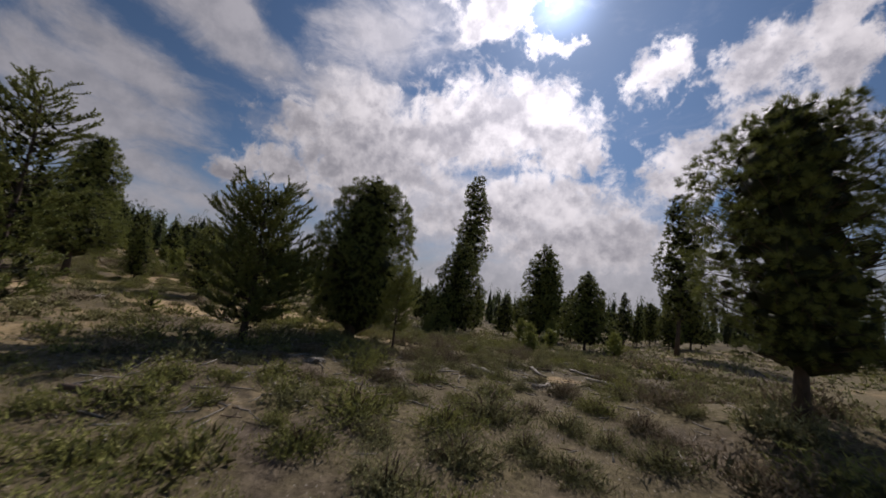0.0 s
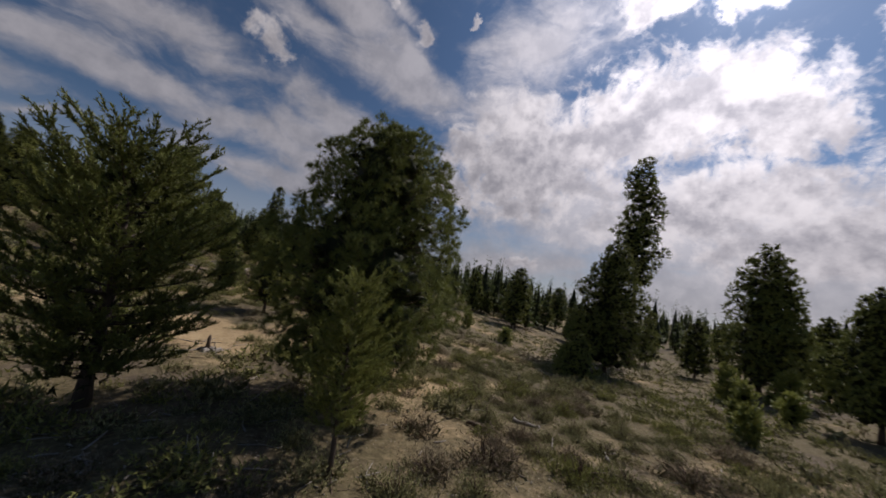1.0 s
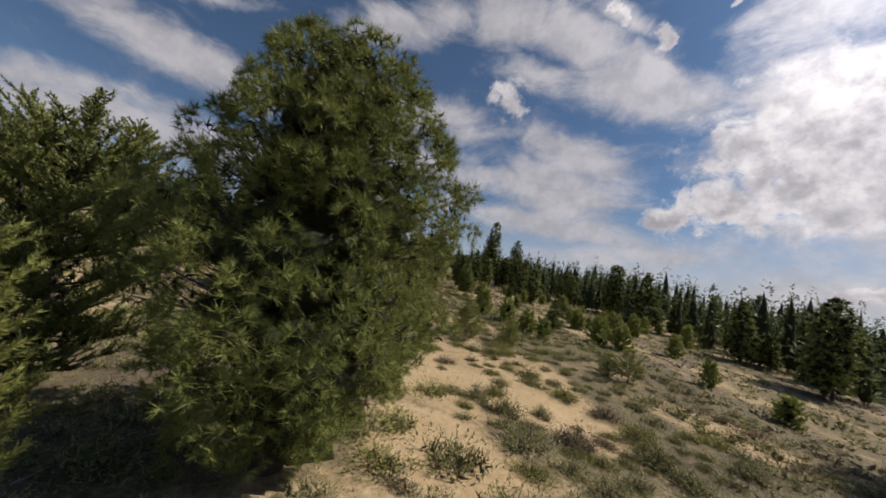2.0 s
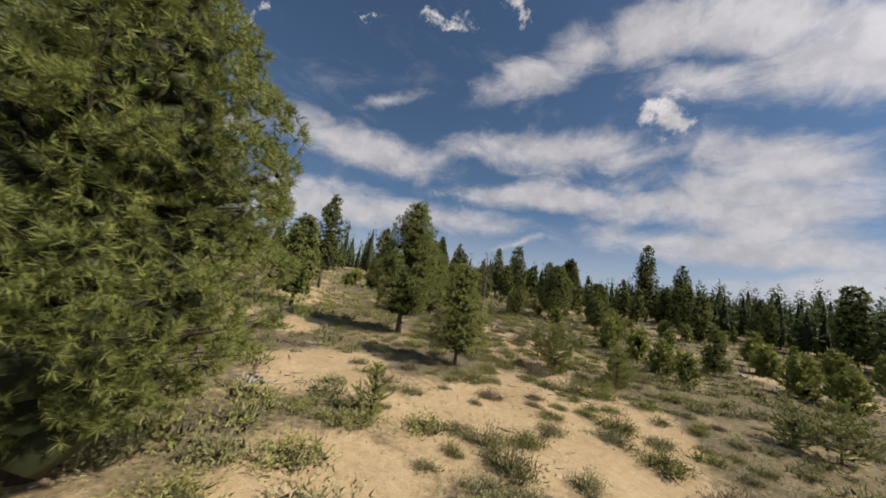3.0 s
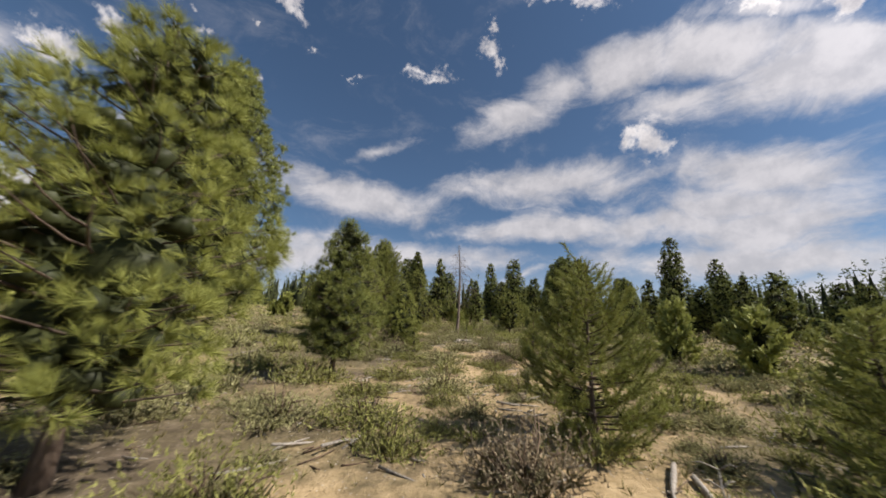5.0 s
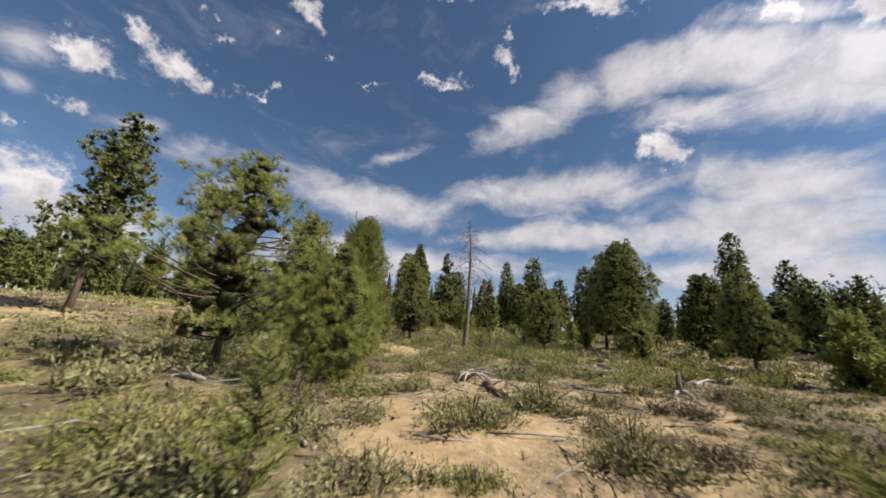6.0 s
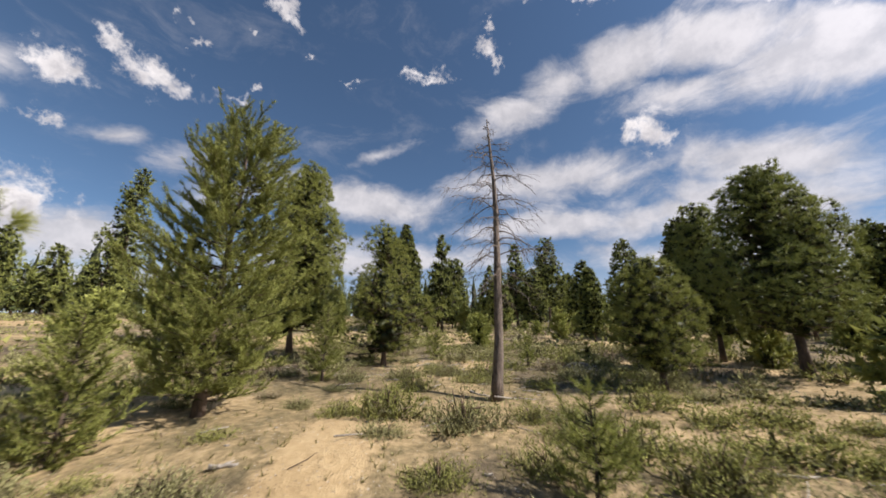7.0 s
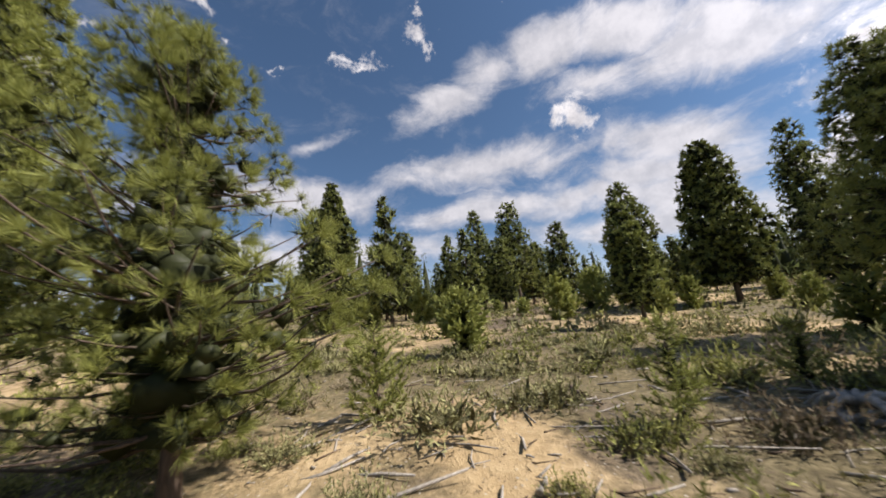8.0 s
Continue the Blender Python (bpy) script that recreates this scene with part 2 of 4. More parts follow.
def leaf_material(name, *cols):
    """Small leaves and twigs of a shrub or of grass."""
    m, n = material(name)
    island = n.node("ShaderNodeNewGeometry").outputs["Random Per Island"]
    tree = n.node("ShaderNodeObjectInfo").outputs["Random"]
    patch = n.noise(n.node("ShaderNodeNewGeometry").outputs["Position"], 0.35, 2)
    f = n.math("ADD", n.math("MULTIPLY", island, 0.6), n.math("ADD", n.math("MULTIPLY", tree, 0.2), n.math("MULTIPLY", patch, 0.3)))
    steps = [(0.1 + 0.8 * k / (len(cols) - 1), c) for k, c in enumerate(cols)]
    col = n.ramp(f, *steps)
    a = n.node("ShaderNodeBsdfDiffuse", Color=col)
    b = n.node("ShaderNodeBsdfTranslucent", Color=col)
    s = n.node("ShaderNodeMixShader", Fac=0.18)
    n.link(a.outputs[0], s.inputs[1]), n.link(b.outputs[0], s.inputs[2])
    out(n, s)
    return m


def wood_material(name, dark, light, scale=1.0, rough=0.85, bump=0.6):
    """Bark or weathered wood with furrows along the grain."""
    m, n = material(name)
    co = n.node("ShaderNodeTexCoord").outputs["Object"]
    furrow = n.noise(n.vec("MULTIPLY", co, (9 * scale, 9 * scale, 2.2 * scale)), 1.6, 6, 0.65, 0.6)
    broad = n.noise(co, 1.3 * scale, 3)
    col = n.ramp(n.math("ADD", n.math("MULTIPLY", furrow, 0.75), n.math("MULTIPLY", broad, 0.25)), (0.3, dark), (0.62, light), (0.85, tuple(min(1, 1.25 * v) for v in light)))
    bp = n.node("ShaderNodeBump", Strength=bump, Distance=0.03, Height=furrow)
    s = n.node("ShaderNodeBsdfPrincipled", Base_Color=col, Roughness=rough, Normal=bp.outputs[0])
    out(n, s)
    return m


def ground_material():
    """Pale pumice sand with litter, stains and dry grass thatch."""
    m, n = material("sandy_soil")
    co = n.node("ShaderNodeNewGeometry").outputs["Position"]
    big = n.noise(co, 0.11, 4, 0.6, 0.4)
    mid = n.noise(co, 0.55, 5, 0.62, 0.3)
    fine = n.noise(co, 5.0, 6, 0.7)
    grain = n.noise(co, 38.0, 3, 0.7)
    open_sand = n.node("ShaderNodeAttribute")
    open_sand.attribute_name = "open_sand"
    share = n.smooth(n.math("ADD", open_sand.outputs["Fac"], n.math("MULTIPLY", n.math("SUBTRACT", n.math("ADD", n.math("MULTIPLY", mid, 0.6), n.math("MULTIPLY", fine, 0.4)), 0.5), 1.6)), 0.25, 0.7)
    sand = n.ramp(n.math("ADD", n.math("MULTIPLY", mid, 0.4), n.math("MULTIPLY", fine, 0.6)), (0.3, (0.27, 0.187, 0.098)), (0.5, (0.41, 0.297, 0.162)), (0.7, (0.52, 0.395, 0.235)))
    litter = n.ramp(fine, (0.3, (0.042, 0.032, 0.024)), (0.5, (0.11, 0.084, 0.06)), (0.7, (0.24, 0.188, 0.136)))
    thatch = n.ramp(n.noise(co, 9.0, 6, 0.7), (0.32, (0.068, 0.055, 0.03)), (0.52, (0.15, 0.122, 0.065)), (0.7, (0.265, 0.215, 0.125)))
    f2 = n.smooth(n.math("ADD", n.math("MULTIPLY", big, 0.65), n.math("MULTIPLY", mid, 0.35)), 0.38, 0.52)
    cover = n.mix(f2, litter, thatch)
    col = n.mix(share, cover, sand)
    chips = n.node("ShaderNodeTexVoronoi", Vector=n.vec("MULTIPLY", co, (1.0, 1.0, 1.0)), Scale=17.0)
    chip = n.math("MULTIPLY", n.math("LESS_THAN", chips.outputs["Distance"], 0.22), n.math("GREATER_THAN", n.noise(co, 1.4, 3), 0.46))
    shade = n.node("ShaderNodeSeparateColor", Color=chips.outputs["Color"]).outputs[0]
    col = n.mix(n.math("MULTIPLY", chip, 0.8), col, n.ramp(shade, (0.0, (0.07, 0.045, 0.03)), (0.6, (0.22, 0.17, 0.12)), (1.0, (0.5, 0.46, 0.4))))
    h = n.math("ADD", n.math("MULTIPLY", fine, 1.0), n.math("MULTIPLY", grain, 0.25))
    bp = n.node("ShaderNodeBump", Strength=0.75, Distance=0.07, Height=h)
    s = n.node("ShaderNodeBsdfPrincipled", Base_Color=col, Roughness=0.95, Normal=bp.outputs[0])
    s.inputs["Specular IOR Level"].default_value = 0.15
    out(n, s)
    return m


SOIL = ground_material()
NEEDLES = needle_material("pine_needles", (0.1, 0.12, 0.038), (0.35, 0.37, 0.105), 0.17)
# yellow-green young pines; the lift of full sun is in the colour too
NEEDLES_YELLOW_LIT = needle_material("yellow_lit_needles", (0.15, 0.168, 0.046), (0.4, 0.415, 0.118), 0.27)
# near-black inner needles: the shade within the crowns put into the colour
SHADED_NEEDLES = needle_material("shaded_needles", (0.018, 0.022, 0.01), (0.055, 0.062, 0.024), 0.05)
NEEDLES_FAR = needle_material("forest_needles", (0.055, 0.075, 0.03), (0.175, 0.205, 0.07), 0.3)
BARK = wood_material("pine_bark", (0.028, 0.02, 0.016), (0.13, 0.09, 0.065))
DEAD_WOOD = wood_material("silvered_wood", (0.13, 0.11, 0.09), (0.38, 0.34, 0.29), 1.6, 0.8, 0.5)
SNAG_WOOD = wood_material("snag_wood", (0.028, 0.02, 0.016), (0.2, 0.155, 0.125), 1.9, 0.85, 1.0)
BROWN_WOOD = wood_material("rotten_wood", (0.03, 0.02, 0.014), (0.17, 0.11, 0.07), 1.8)
SAGE = leaf_material("sage_leaves", (0.15, 0.147, 0.066), (0.28, 0.268, 0.125), (0.41, 0.39, 0.205))
GREEN_BRUSH = leaf_material("bitterbrush_leaves", (0.12, 0.13, 0.04), (0.25, 0.255, 0.08), (0.38, 0.37, 0.135))
DRY_BRUSH = leaf_material("dry_brush", (0.11, 0.084, 0.058), (0.23, 0.18, 0.122), (0.36, 0.3, 0.205))
GRASS = leaf_material("dry_grass", (0.12, 0.108, 0.045), (0.25, 0.22, 0.095), (0.38, 0.33, 0.175))

def brush_shade_material():
    """The twiggy inside of a shrub, with its shade put into darker colours."""
    m, n = material("brush_shade")
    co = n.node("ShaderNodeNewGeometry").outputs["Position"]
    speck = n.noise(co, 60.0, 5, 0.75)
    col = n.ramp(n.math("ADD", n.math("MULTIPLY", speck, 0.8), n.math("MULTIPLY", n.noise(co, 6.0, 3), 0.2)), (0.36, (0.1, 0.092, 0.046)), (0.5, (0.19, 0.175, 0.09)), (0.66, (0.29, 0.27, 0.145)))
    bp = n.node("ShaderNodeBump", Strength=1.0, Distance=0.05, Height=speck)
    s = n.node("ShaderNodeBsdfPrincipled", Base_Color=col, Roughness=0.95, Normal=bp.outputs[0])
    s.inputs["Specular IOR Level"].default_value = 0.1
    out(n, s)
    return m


BRUSH_SHADE = brush_shade_material()

# ---- mesh helpers ----
def tri_mesh(name, verts, tris, *mats, which=None):
    me = bpy.data.meshes.new(name)
    verts, tris = np.asarray(verts, np.float32), np.asarray(tris, np.int32)
    me.vertices.add(len(verts))
    me.vertices.foreach_set("co", verts.ravel())
    me.loops.add(tris.size)
    me.loops.foreach_set("vertex_index", tris.ravel())
    me.polygons.add(len(tris))
    me.polygons.foreach_set("loop_start", np.arange(0, tris.size, 3, dtype=np.int32))
    for mat in mats:
        me.materials.append(mat)
    if which is not None:
        me.polygons.foreach_set("material_index", np.asarray(which, np.int32))
    me.update(calc_edges=True)
    return me


def smooth_shade(me):
    me.polygons.foreach_set("use_smooth", np.ones(len(me.polygons), bool))
    return me


def part(name, me, parent, label=""):
    ob = new(name, me)
    ob.parent = parent
    return tagged(ob, label=label)


def tube(points, radii, sides, rough=0.0, rng=None):
    """A tapered, closed tube along points: vertices and triangles."""
    p, r = np.asarray(points, float), np.asarray(radii, float)
    d = np.gradient(p, axis=0)
    d /= np.linalg.norm(d, axis=1, keepdims=True) + 1e-9
    ref = np.where(np.abs(d[:, 2:3]) > 0.85, np.array([[1.0, 0.1, 0]]), np.array([[0, 0, 1.0]]))
    a = np.cross(d, ref)
    a /= np.linalg.norm(a, axis=1, keepdims=True) + 1e-9
    b = np.cross(d, a)
    th = np.arange(sides) * 2 * np.pi / sides
    rr = r[:, None] * (1 + (rough * rng.uniform(-1, 1, (len(p), sides)) if rng is not None else 0))
    v = p[:, None] + rr[..., None] * (np.cos(th)[None, :, None] * a[:, None] + np.sin(th)[None, :, None] * b[:, None])
    n = len(p)
    i = np.arange(n - 1)[:, None] * sides + np.arange(sides)[None]
    j = np.arange(n - 1)[:, None] * sides + (np.arange(sides)[None] + 1) % sides
    f = np.concatenate([np.stack([i, j, i + sides], -1).reshape(-1, 3), np.stack([j, j + sides, i + sides], -1).reshape(-1, 3)])
    v = np.concatenate([v.reshape(-1, 3), p[:1], p[-1:]])
    k = np.arange(sides)
    f = np.concatenate([f, np.stack([(k + 1) % sides, k, np.full(sides, n * sides)], -1),
                        np.stack([(n - 1) * sides + k, (n - 1) * sides + (k + 1) % sides, np.full(sides, n * sides + 1)], -1)])
    return v, f


def joined(pieces):
    vs, fs, at = [], [], 0
    for v, f in pieces:
        vs.append(v), fs.append(f + at)
        at += len(v)
    return np.concatenate(vs), np.concatenate(fs)


def unit(v):
    return v / (np.linalg.norm(v, axis=-1, keepdims=True) + 1e-9)


def blades(rng, at, axis, per, length, width, spread=(0.2, 1.45), run=0.5, even=(0.5, 1.15)):
    """Thin blades that leave short shoots: at and axis are rows of points and unit directions."""
    at, axis = np.repeat(at, per, 0), np.repeat(axis, per, 0)
    n = len(at)
    side = unit(np.cross(axis, unit(rng.normal(size=(n, 3)))))
    th = rng.uniform(*spread, n)[:, None]
    d = axis * np.cos(th) + side * np.sin(th)
    root = at + axis * (rng.uniform(-run, run, n) * length)[:, None]
    l = (length * rng.uniform(*even, n))[:, None]
    flat = unit(np.cross(d, rng.normal(size=(n, 3)))) * (width * rng.uniform(0.7, 1.3, n))[:, None]
    v = np.stack([root - flat, root + flat, root + d * l + flat * 0.15], 1).reshape(-1, 3)
    return v, np.arange(3 * n).reshape(-1, 3)


# ---- ground ----
def soft(v, s):
    return s * np.logaddexp(0, np.asarray(v, float) / s)


def sig(v):
    return 1 / (1 + np.exp(-np.clip(np.asarray(v, float), -40, 40)))


def height(x, y):
    """The lie of the land: a slope that climbs towards -x, a dip towards +y, a knoll to the south-west."""
    x, y = np.asarray(x, float), np.asarray(y, float)
    z = -0.8 + 0.104 * (soft(-(x + 8), 3) - soft(-(x + 150), 15))
    z = z - 0.058 * (soft(y - 17, 4) - soft(y - 75, 8)) * sig((x + 7) / 3)
    z = z + 0.13 * (soft(12 - y, 4) - soft(3 - y, 4)) * sig(-(x + 18) / 3)
    z = z + 0.45 * np.exp(-((x + 2) ** 2 + (y - 12) ** 2) / 72)
    z = z + 0.05 * (soft(x - 12, 4) - soft(x - 70, 8))
    z = z + 0.95 * np.exp(-((x - 8.0) ** 2 + (y - 7.0) ** 2) / 10)
    z = z + 0.06 * np.sin(0.9 * x + 0.4 * y) * np.sin(0.5 * x - 0.8 * y + 1) + 0.035 * np.sin(2.1 * x + 1.3 * y + 2) * np.sin(1.7 * y - 1.2 * x)
    return z


def lumpy(x, y, scale, seed):
    """A smooth random field of mean 0 and size about 1."""
    rng = np.random.RandomState(seed)
    v = 0
    for n in range(9):
        a = rng.uniform(0, 6.28)
        k = rng.uniform(0.6, 1.9) / scale
        v = v + np.sin(k * (np.cos(a) * x + np.sin(a) * y) + rng.uniform(0, 6.28))
    return v / 2.1


def bare(x, y):
    """1 where the sand lies open: clearings and the track."""
    b = 0
    for cx, cy, rx, ry in ((-9.0, 22.3, 4.2, 2.9), (-8.2, 26.0, 4.2, 2.2), (-11.6, 28.6, 2.6, 1.3), (-12.0, 17.8, 2.8, 2.4), (-5.0, 20.0, 2.4, 1.9), (-12.8, 24.4, 2.2, 1.2), (-18.5, 14.0, 2.2, 1.4), (-25.8, 25.2, 1.1, 0.7),
                           (-29.2, 30.4, 1.6, 0.6), (-35.8, 23.7, 3.4, 0.36), (-25.6, 22.4, 1.3, 0.5), (-41.3, 27.6, 0.5, 0.32), (-44.2, 26.0, 1.6, 0.5), (4.6, 12.4, 1.4, 0.8)):
        b = np.maximum(b, np.exp(-(((x - cx) / rx) ** 2 + ((y - cy) / ry) ** 2) ** 2))
    return b


def ground_sheet():
    fine = np.arange(-75, 40.01, 0.5)
    xs = np.concatenate([[-2500, -1500, -900, -600, -420, -320, -260, -220, -190, -165, -145, -128, -114, -102, -92, -83], fine, [44, 50, 58, 68, 80, 96, 118, 150, 200, 280, 420, 700, 1200, 2500]])
    finey = np.arange(-12, 62.01, 0.5)
    ys = np.concatenate([[-2500, -1500, -900, -600, -420, -300, -220, -170, -130, -100, -78, -60, -46, -36, -28, -22, -17], finey, [66, 71, 78, 87, 98, 112, 130, 155, 190, 240, 320, 460, 700, 1200, 2500]])
    gx, gy = np.meshgrid(xs, ys, indexing="ij")
    near = np.exp(-((gx + 18) / 45) ** 4 - ((gy - 22) / 35) ** 4)
    rng = np.random.RandomState(5)
    gz = height(gx, gy) + near * rng.normal(0, 0.012, gx.shape)
    v = np.stack([gx, gy, gz], -1).reshape(-1, 3)
    a, b = len(xs), len(ys)
    i = (np.arange(a - 1)[:, None] * b + np.arange(b - 1)[None]).ravel()
    f = np.concatenate([np.stack([i, i + b, i + b + 1], -1), np.stack([i, i + b + 1, i + 1], -1)])
    me = smooth_shade(tri_mesh("ground", v, f, SOIL))
    sandy = me.attributes.new("open_sand", "FLOAT", "POINT")
    sandy.data.foreach_set("value", np.clip(0.16 + 0.15 * sig(-(v[:, 0] + 6) / 2) + 0.1 * sig(-(v[:, 0] + 20) / 3) + 0.8 * bare(v[:, 0], v[:, 1]) + 0.14 * lumpy(v[:, 0], v[:, 1], 2.5, 15), 0, 1).astype(np.float32))
    return tagged(new("ground", me), "pale sandy soil with litter under open pine woodland", "ground", kind="structure")


ground_sheet()


# ---- trees ----
def profile(shape, u):
    if shape == "dome":
        return np.minimum(1, 0.62 + 1.3 * u) * np.sqrt(np.clip(1 - u**2.6, 0.02, 1))
    if shape == "cone":
        return np.minimum(1, 0.55 + 3 * u) * (1 - u) ** 0.75 + 0.05
    if shape == "spire":
        return np.minimum(1, 0.5 + 2 * u) * (1 - 0.6 * u) * np.sqrt(np.clip(1 - u**6, 0.02, 1))
    if shape == "open":
        return (0.66 + 0.34 * np.sin(9 * u + 1) ** 2) * np.sqrt(np.clip(1 - u**3, 0.03, 1))
    return np.minimum(1, 0.6 + 1.6 * u) * np.clip(1 - u, 0.0, 1) ** 0.55 + 0.04


UP = np.array([0, 0, 1.0])
LANE = ((0, 0), (1.5, 6), (2.7, 12), (2.4, 18), (-0.5, 22.6), (-5, 24.6), (-10, 25.3), (-20, 25.6), (-30, 25.4), (-40, 25.1))  # the open lane between the trees


def from_lane(x, y):
    """How far places lie from the open lane."""
    x, y = np.asarray(x, float), np.asarray(y, float)
    best = np.full(x.shape, 1e9)
    for (ax, ay), (bx, by) in zip(LANE, LANE[1:]):
        dx, dy = bx - ax, by - ay
        t = np.clip(((x - ax) * dx + (y - ay) * dy) / (dx * dx + dy * dy), 0, 1)
        best = np.minimum(best, np.hypot(x - ax - t * dx, y - ay - t * dy))
    return best


def ball(level):
    """The corners and faces of a ball of triangles."""
    bm = bmesh.new()
    bmesh.ops.create_icosphere(bm, subdivisions=level, radius=1)
    v, f = np.array([q.co for q in bm.verts]), np.array([[q.index for q in g.verts] for g in bm.faces])
    bm.free()
    return v, f


BALLS = {1: ball(1)}


def stem_line(rng, H, lean):
    """A gently bent stem: its points and a function that gives the place at a share of its length."""
    k = np.linspace(0, 1, 9)
    bend = np.cumsum(rng.normal(0, 0.012 * H, (9, 2)), 0) * 0.35
    bend -= bend[0]
    pts = np.c_[bend[:, 0] + lean[0] * k, bend[:, 1] + lean[1] * k, H * 0.95 * k - 0.12 * (k == 0)]
    return k, pts, lambda u: np.stack([np.interp(u, k, pts[:, c]) for c in range(3)], -1)


def rounded_crown(rng, H, R, low, shape, d, stem, patchy, cover):
    """Long-needled pine: limbs in whorls carry masses of foliage, starry tufts of needles cover each mass."""
    half = float(np.clip((0.0006 if d < 6 else 0.0008 if d < 14 else 0.0018) * d, 0.0026, 0.045))  # half a needle's width
    length = float(np.clip(0.0105 * d, 0.17, 0.36))
    full = int(np.clip(0.92 * length / half, 7, 56))  # needles of one tuft
    r0 = (0.1 + 0.12 * R) * (1.0 if d < 12 else 1.2 if d < 26 else 1.6)
    top = profile(shape, np.linspace(0, 1, 60)).max()
    ph = rng.uniform(0, 6.28, 6)
    uneven = 0.6 if patchy > 0.44 and shape != "plain" else 0.4 if shape == "ragged" else 0.32 if shape in ("spire", "open") else 0.12 if shape == "dome" else 0.2 if d < 12 else 0.15
    if d > 12 and shape != "spire":
        patchy *= 0.6
    wood, middle, size, out_of, deep, heart = [], [], [], [], [], []
    z, turn = low * H + 0.5 * r0, 0.0
    s = np.linspace(0, 1, 5 if d < 15 else 3)
    while z < H * 0.97 - 0.3 * r0:
        u = (z - low * H) / (H * (1 - low))
        wide = float(profile(shape, u)) / top
        r = r0 * (0.5 + 0.5 * wide)
        for n in range(3 if d < 26 else 1):  # dark lumps at the heart of the crown, coloured as its shade
            heart.append((stem(np.clip(z / (0.95 * H), 0, 1)) + rng.normal(0, 0.1, 3) * R * wide * [1, 1, 0.3], (0.58 if d < 7 else 0.26) * R * wide * rng.uniform(0.6, 1.1) * (1 - 0.9 * patchy)))
        reach = max(0.0, R * wide - 0.6 * r - 0.4 * length)
        count = max(3 if u < 0.9 else 2, int(round(6.28 * reach / (1.55 * r))))
        turn += 2.4
        for n in range(count):
            az = turn + 6.2832 * (n + rng.uniform(-0.35, 0.35)) / count
            lobe = 0.5 * math.sin(2 * az + 6 * u + ph[0]) + 0.5 * math.sin(3 * az - 9 * u + ph[1]) + 0.6 * math.sin(az + 14 * u + ph[2]) + 0.4 * math.sin(5 * az + 17 * u + ph[3])
            if rng.uniform() < patchy * (0.55 - 0.6 * lobe):
                continue
            L = reach * (1 + uneven * lobe) * rng.uniform(0.8, 1.1)
            out_way, e = np.array([math.cos(az), math.sin(az), 0.0]), np.array([-math.sin(az), math.cos(az), 0.0])
            lift = L * math.tan(radians(4 + 24 * u + rng.uniform(-7, 7)))
            zz = z + rng.uniform(-0.4, 0.4) * r
            c = stem(np.clip(zz / (0.95 * H), 0, 1)) * [1, 1, 0] + out_way * L + UP * zz
            root = stem(np.clip((zz - lift) / (0.95 * H), 0.6 * low, 0.97))
            bow = e * rng.uniform(-0.1, 0.1) * L - UP * rng.uniform(0.0, 0.14) * L
            line = root + (c - root) * s[:, None] + bow * np.sin(3.1416 * s)[:, None]
            wood.append(tube(line, np.linspace(min(0.045, 0.008 + 0.011 * L), 0.005, len(s)), 4 if d < 15 else 3))
            middle.append(c), size.append((0.78 if d < 6 else 1.0) * r * rng.uniform(0.75, 1.2)), out_of.append(out_way), deep.append(0.0)
            if L > 1.9 * r and rng.uniform() > 0.5 * patchy:  # foliage nearer the stem
                q = rng.uniform(0.45, 0.7)
                middle.append(root + (c - root) * q + e * rng.normal(0, 0.5 * r) + UP * rng.uniform(0, 0.3) * r), size.append(r * rng.uniform(0.8, 1.05)), out_of.append(0.6 * out_way), deep.append(0.75)
            if L > 2.6 * r and rng.uniform() > patchy:
                middle.append(root + (c - root) * rng.uniform(0.15, 0.4)), size.append(1.15 * r), out_of.append(0 * UP), deep.append(1.0)
        z += (1.18 - 0.25 * u) * r
    for h in (0.91, 0.96, 1.0):
        middle.append(stem(h) + rng.normal(0, 0.03 * R, 3)), size.append((0.55 - 2.2 * (h - 0.9)) * r0 + 0.03), out_of.append(UP), deep.append(0.0)
    middle, size, out_of, deep = np.array(middle), np.array(size), np.array(out_of), np.array(deep)
    many = cover * (0.78 if d < 15 else 0.58 if d < 35 else 0.38) * (size / (0.5 * length)) ** 2 * np.where(deep > 0.9, 0.0, np.where(deep > 0, 0.5, 1.0)) + 1.5 * (deep < 0.9)
    own = np.repeat(np.arange(len(size)), (many + rng.uniform(0, 1, len(size))).astype(int))
    way = unit(rng.normal(size=(len(own), 3)) + 0.9 * out_of[own] + 0.4 * UP)
    at = middle[own] + way * (size[own] * rng.uniform(0.5, 1.0, len(own)))[:, None] * [1, 1, 0.8]
    axis = unit(way + UP * 0.4 + rng.normal(0, 0.2, way.shape))
    fresh = blades(rng, at, axis, full, length, half, spread=(0.05, 1.25 if d < 6 else 1.75), run=0.06, even=(0.8, 1.06))
    # inner needles and ragged lumps round the stem, coloured dark for the crown's shade
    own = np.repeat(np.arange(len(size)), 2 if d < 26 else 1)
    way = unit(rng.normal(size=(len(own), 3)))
    shade_fill = [blades(rng, middle[own] + way * size[own][:, None] * 0.3, way, 9, length * 1.1, 2.6 * half, spread=(0.1, 1.7), run=0.1)]
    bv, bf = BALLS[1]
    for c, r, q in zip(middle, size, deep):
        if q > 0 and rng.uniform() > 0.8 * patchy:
            shade_fill.append((c + bv * rng.uniform(0.35, 1.3, (len(bv), 1)) * (0.3 + 0.36 * q) * r * [1, 1, 0.8], bf))
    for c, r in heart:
        shade_fill.append((c + bv * rng.uniform(0.3, 1.2, (len(bv), 1)) * r * [1, 1, 0.7], bf))
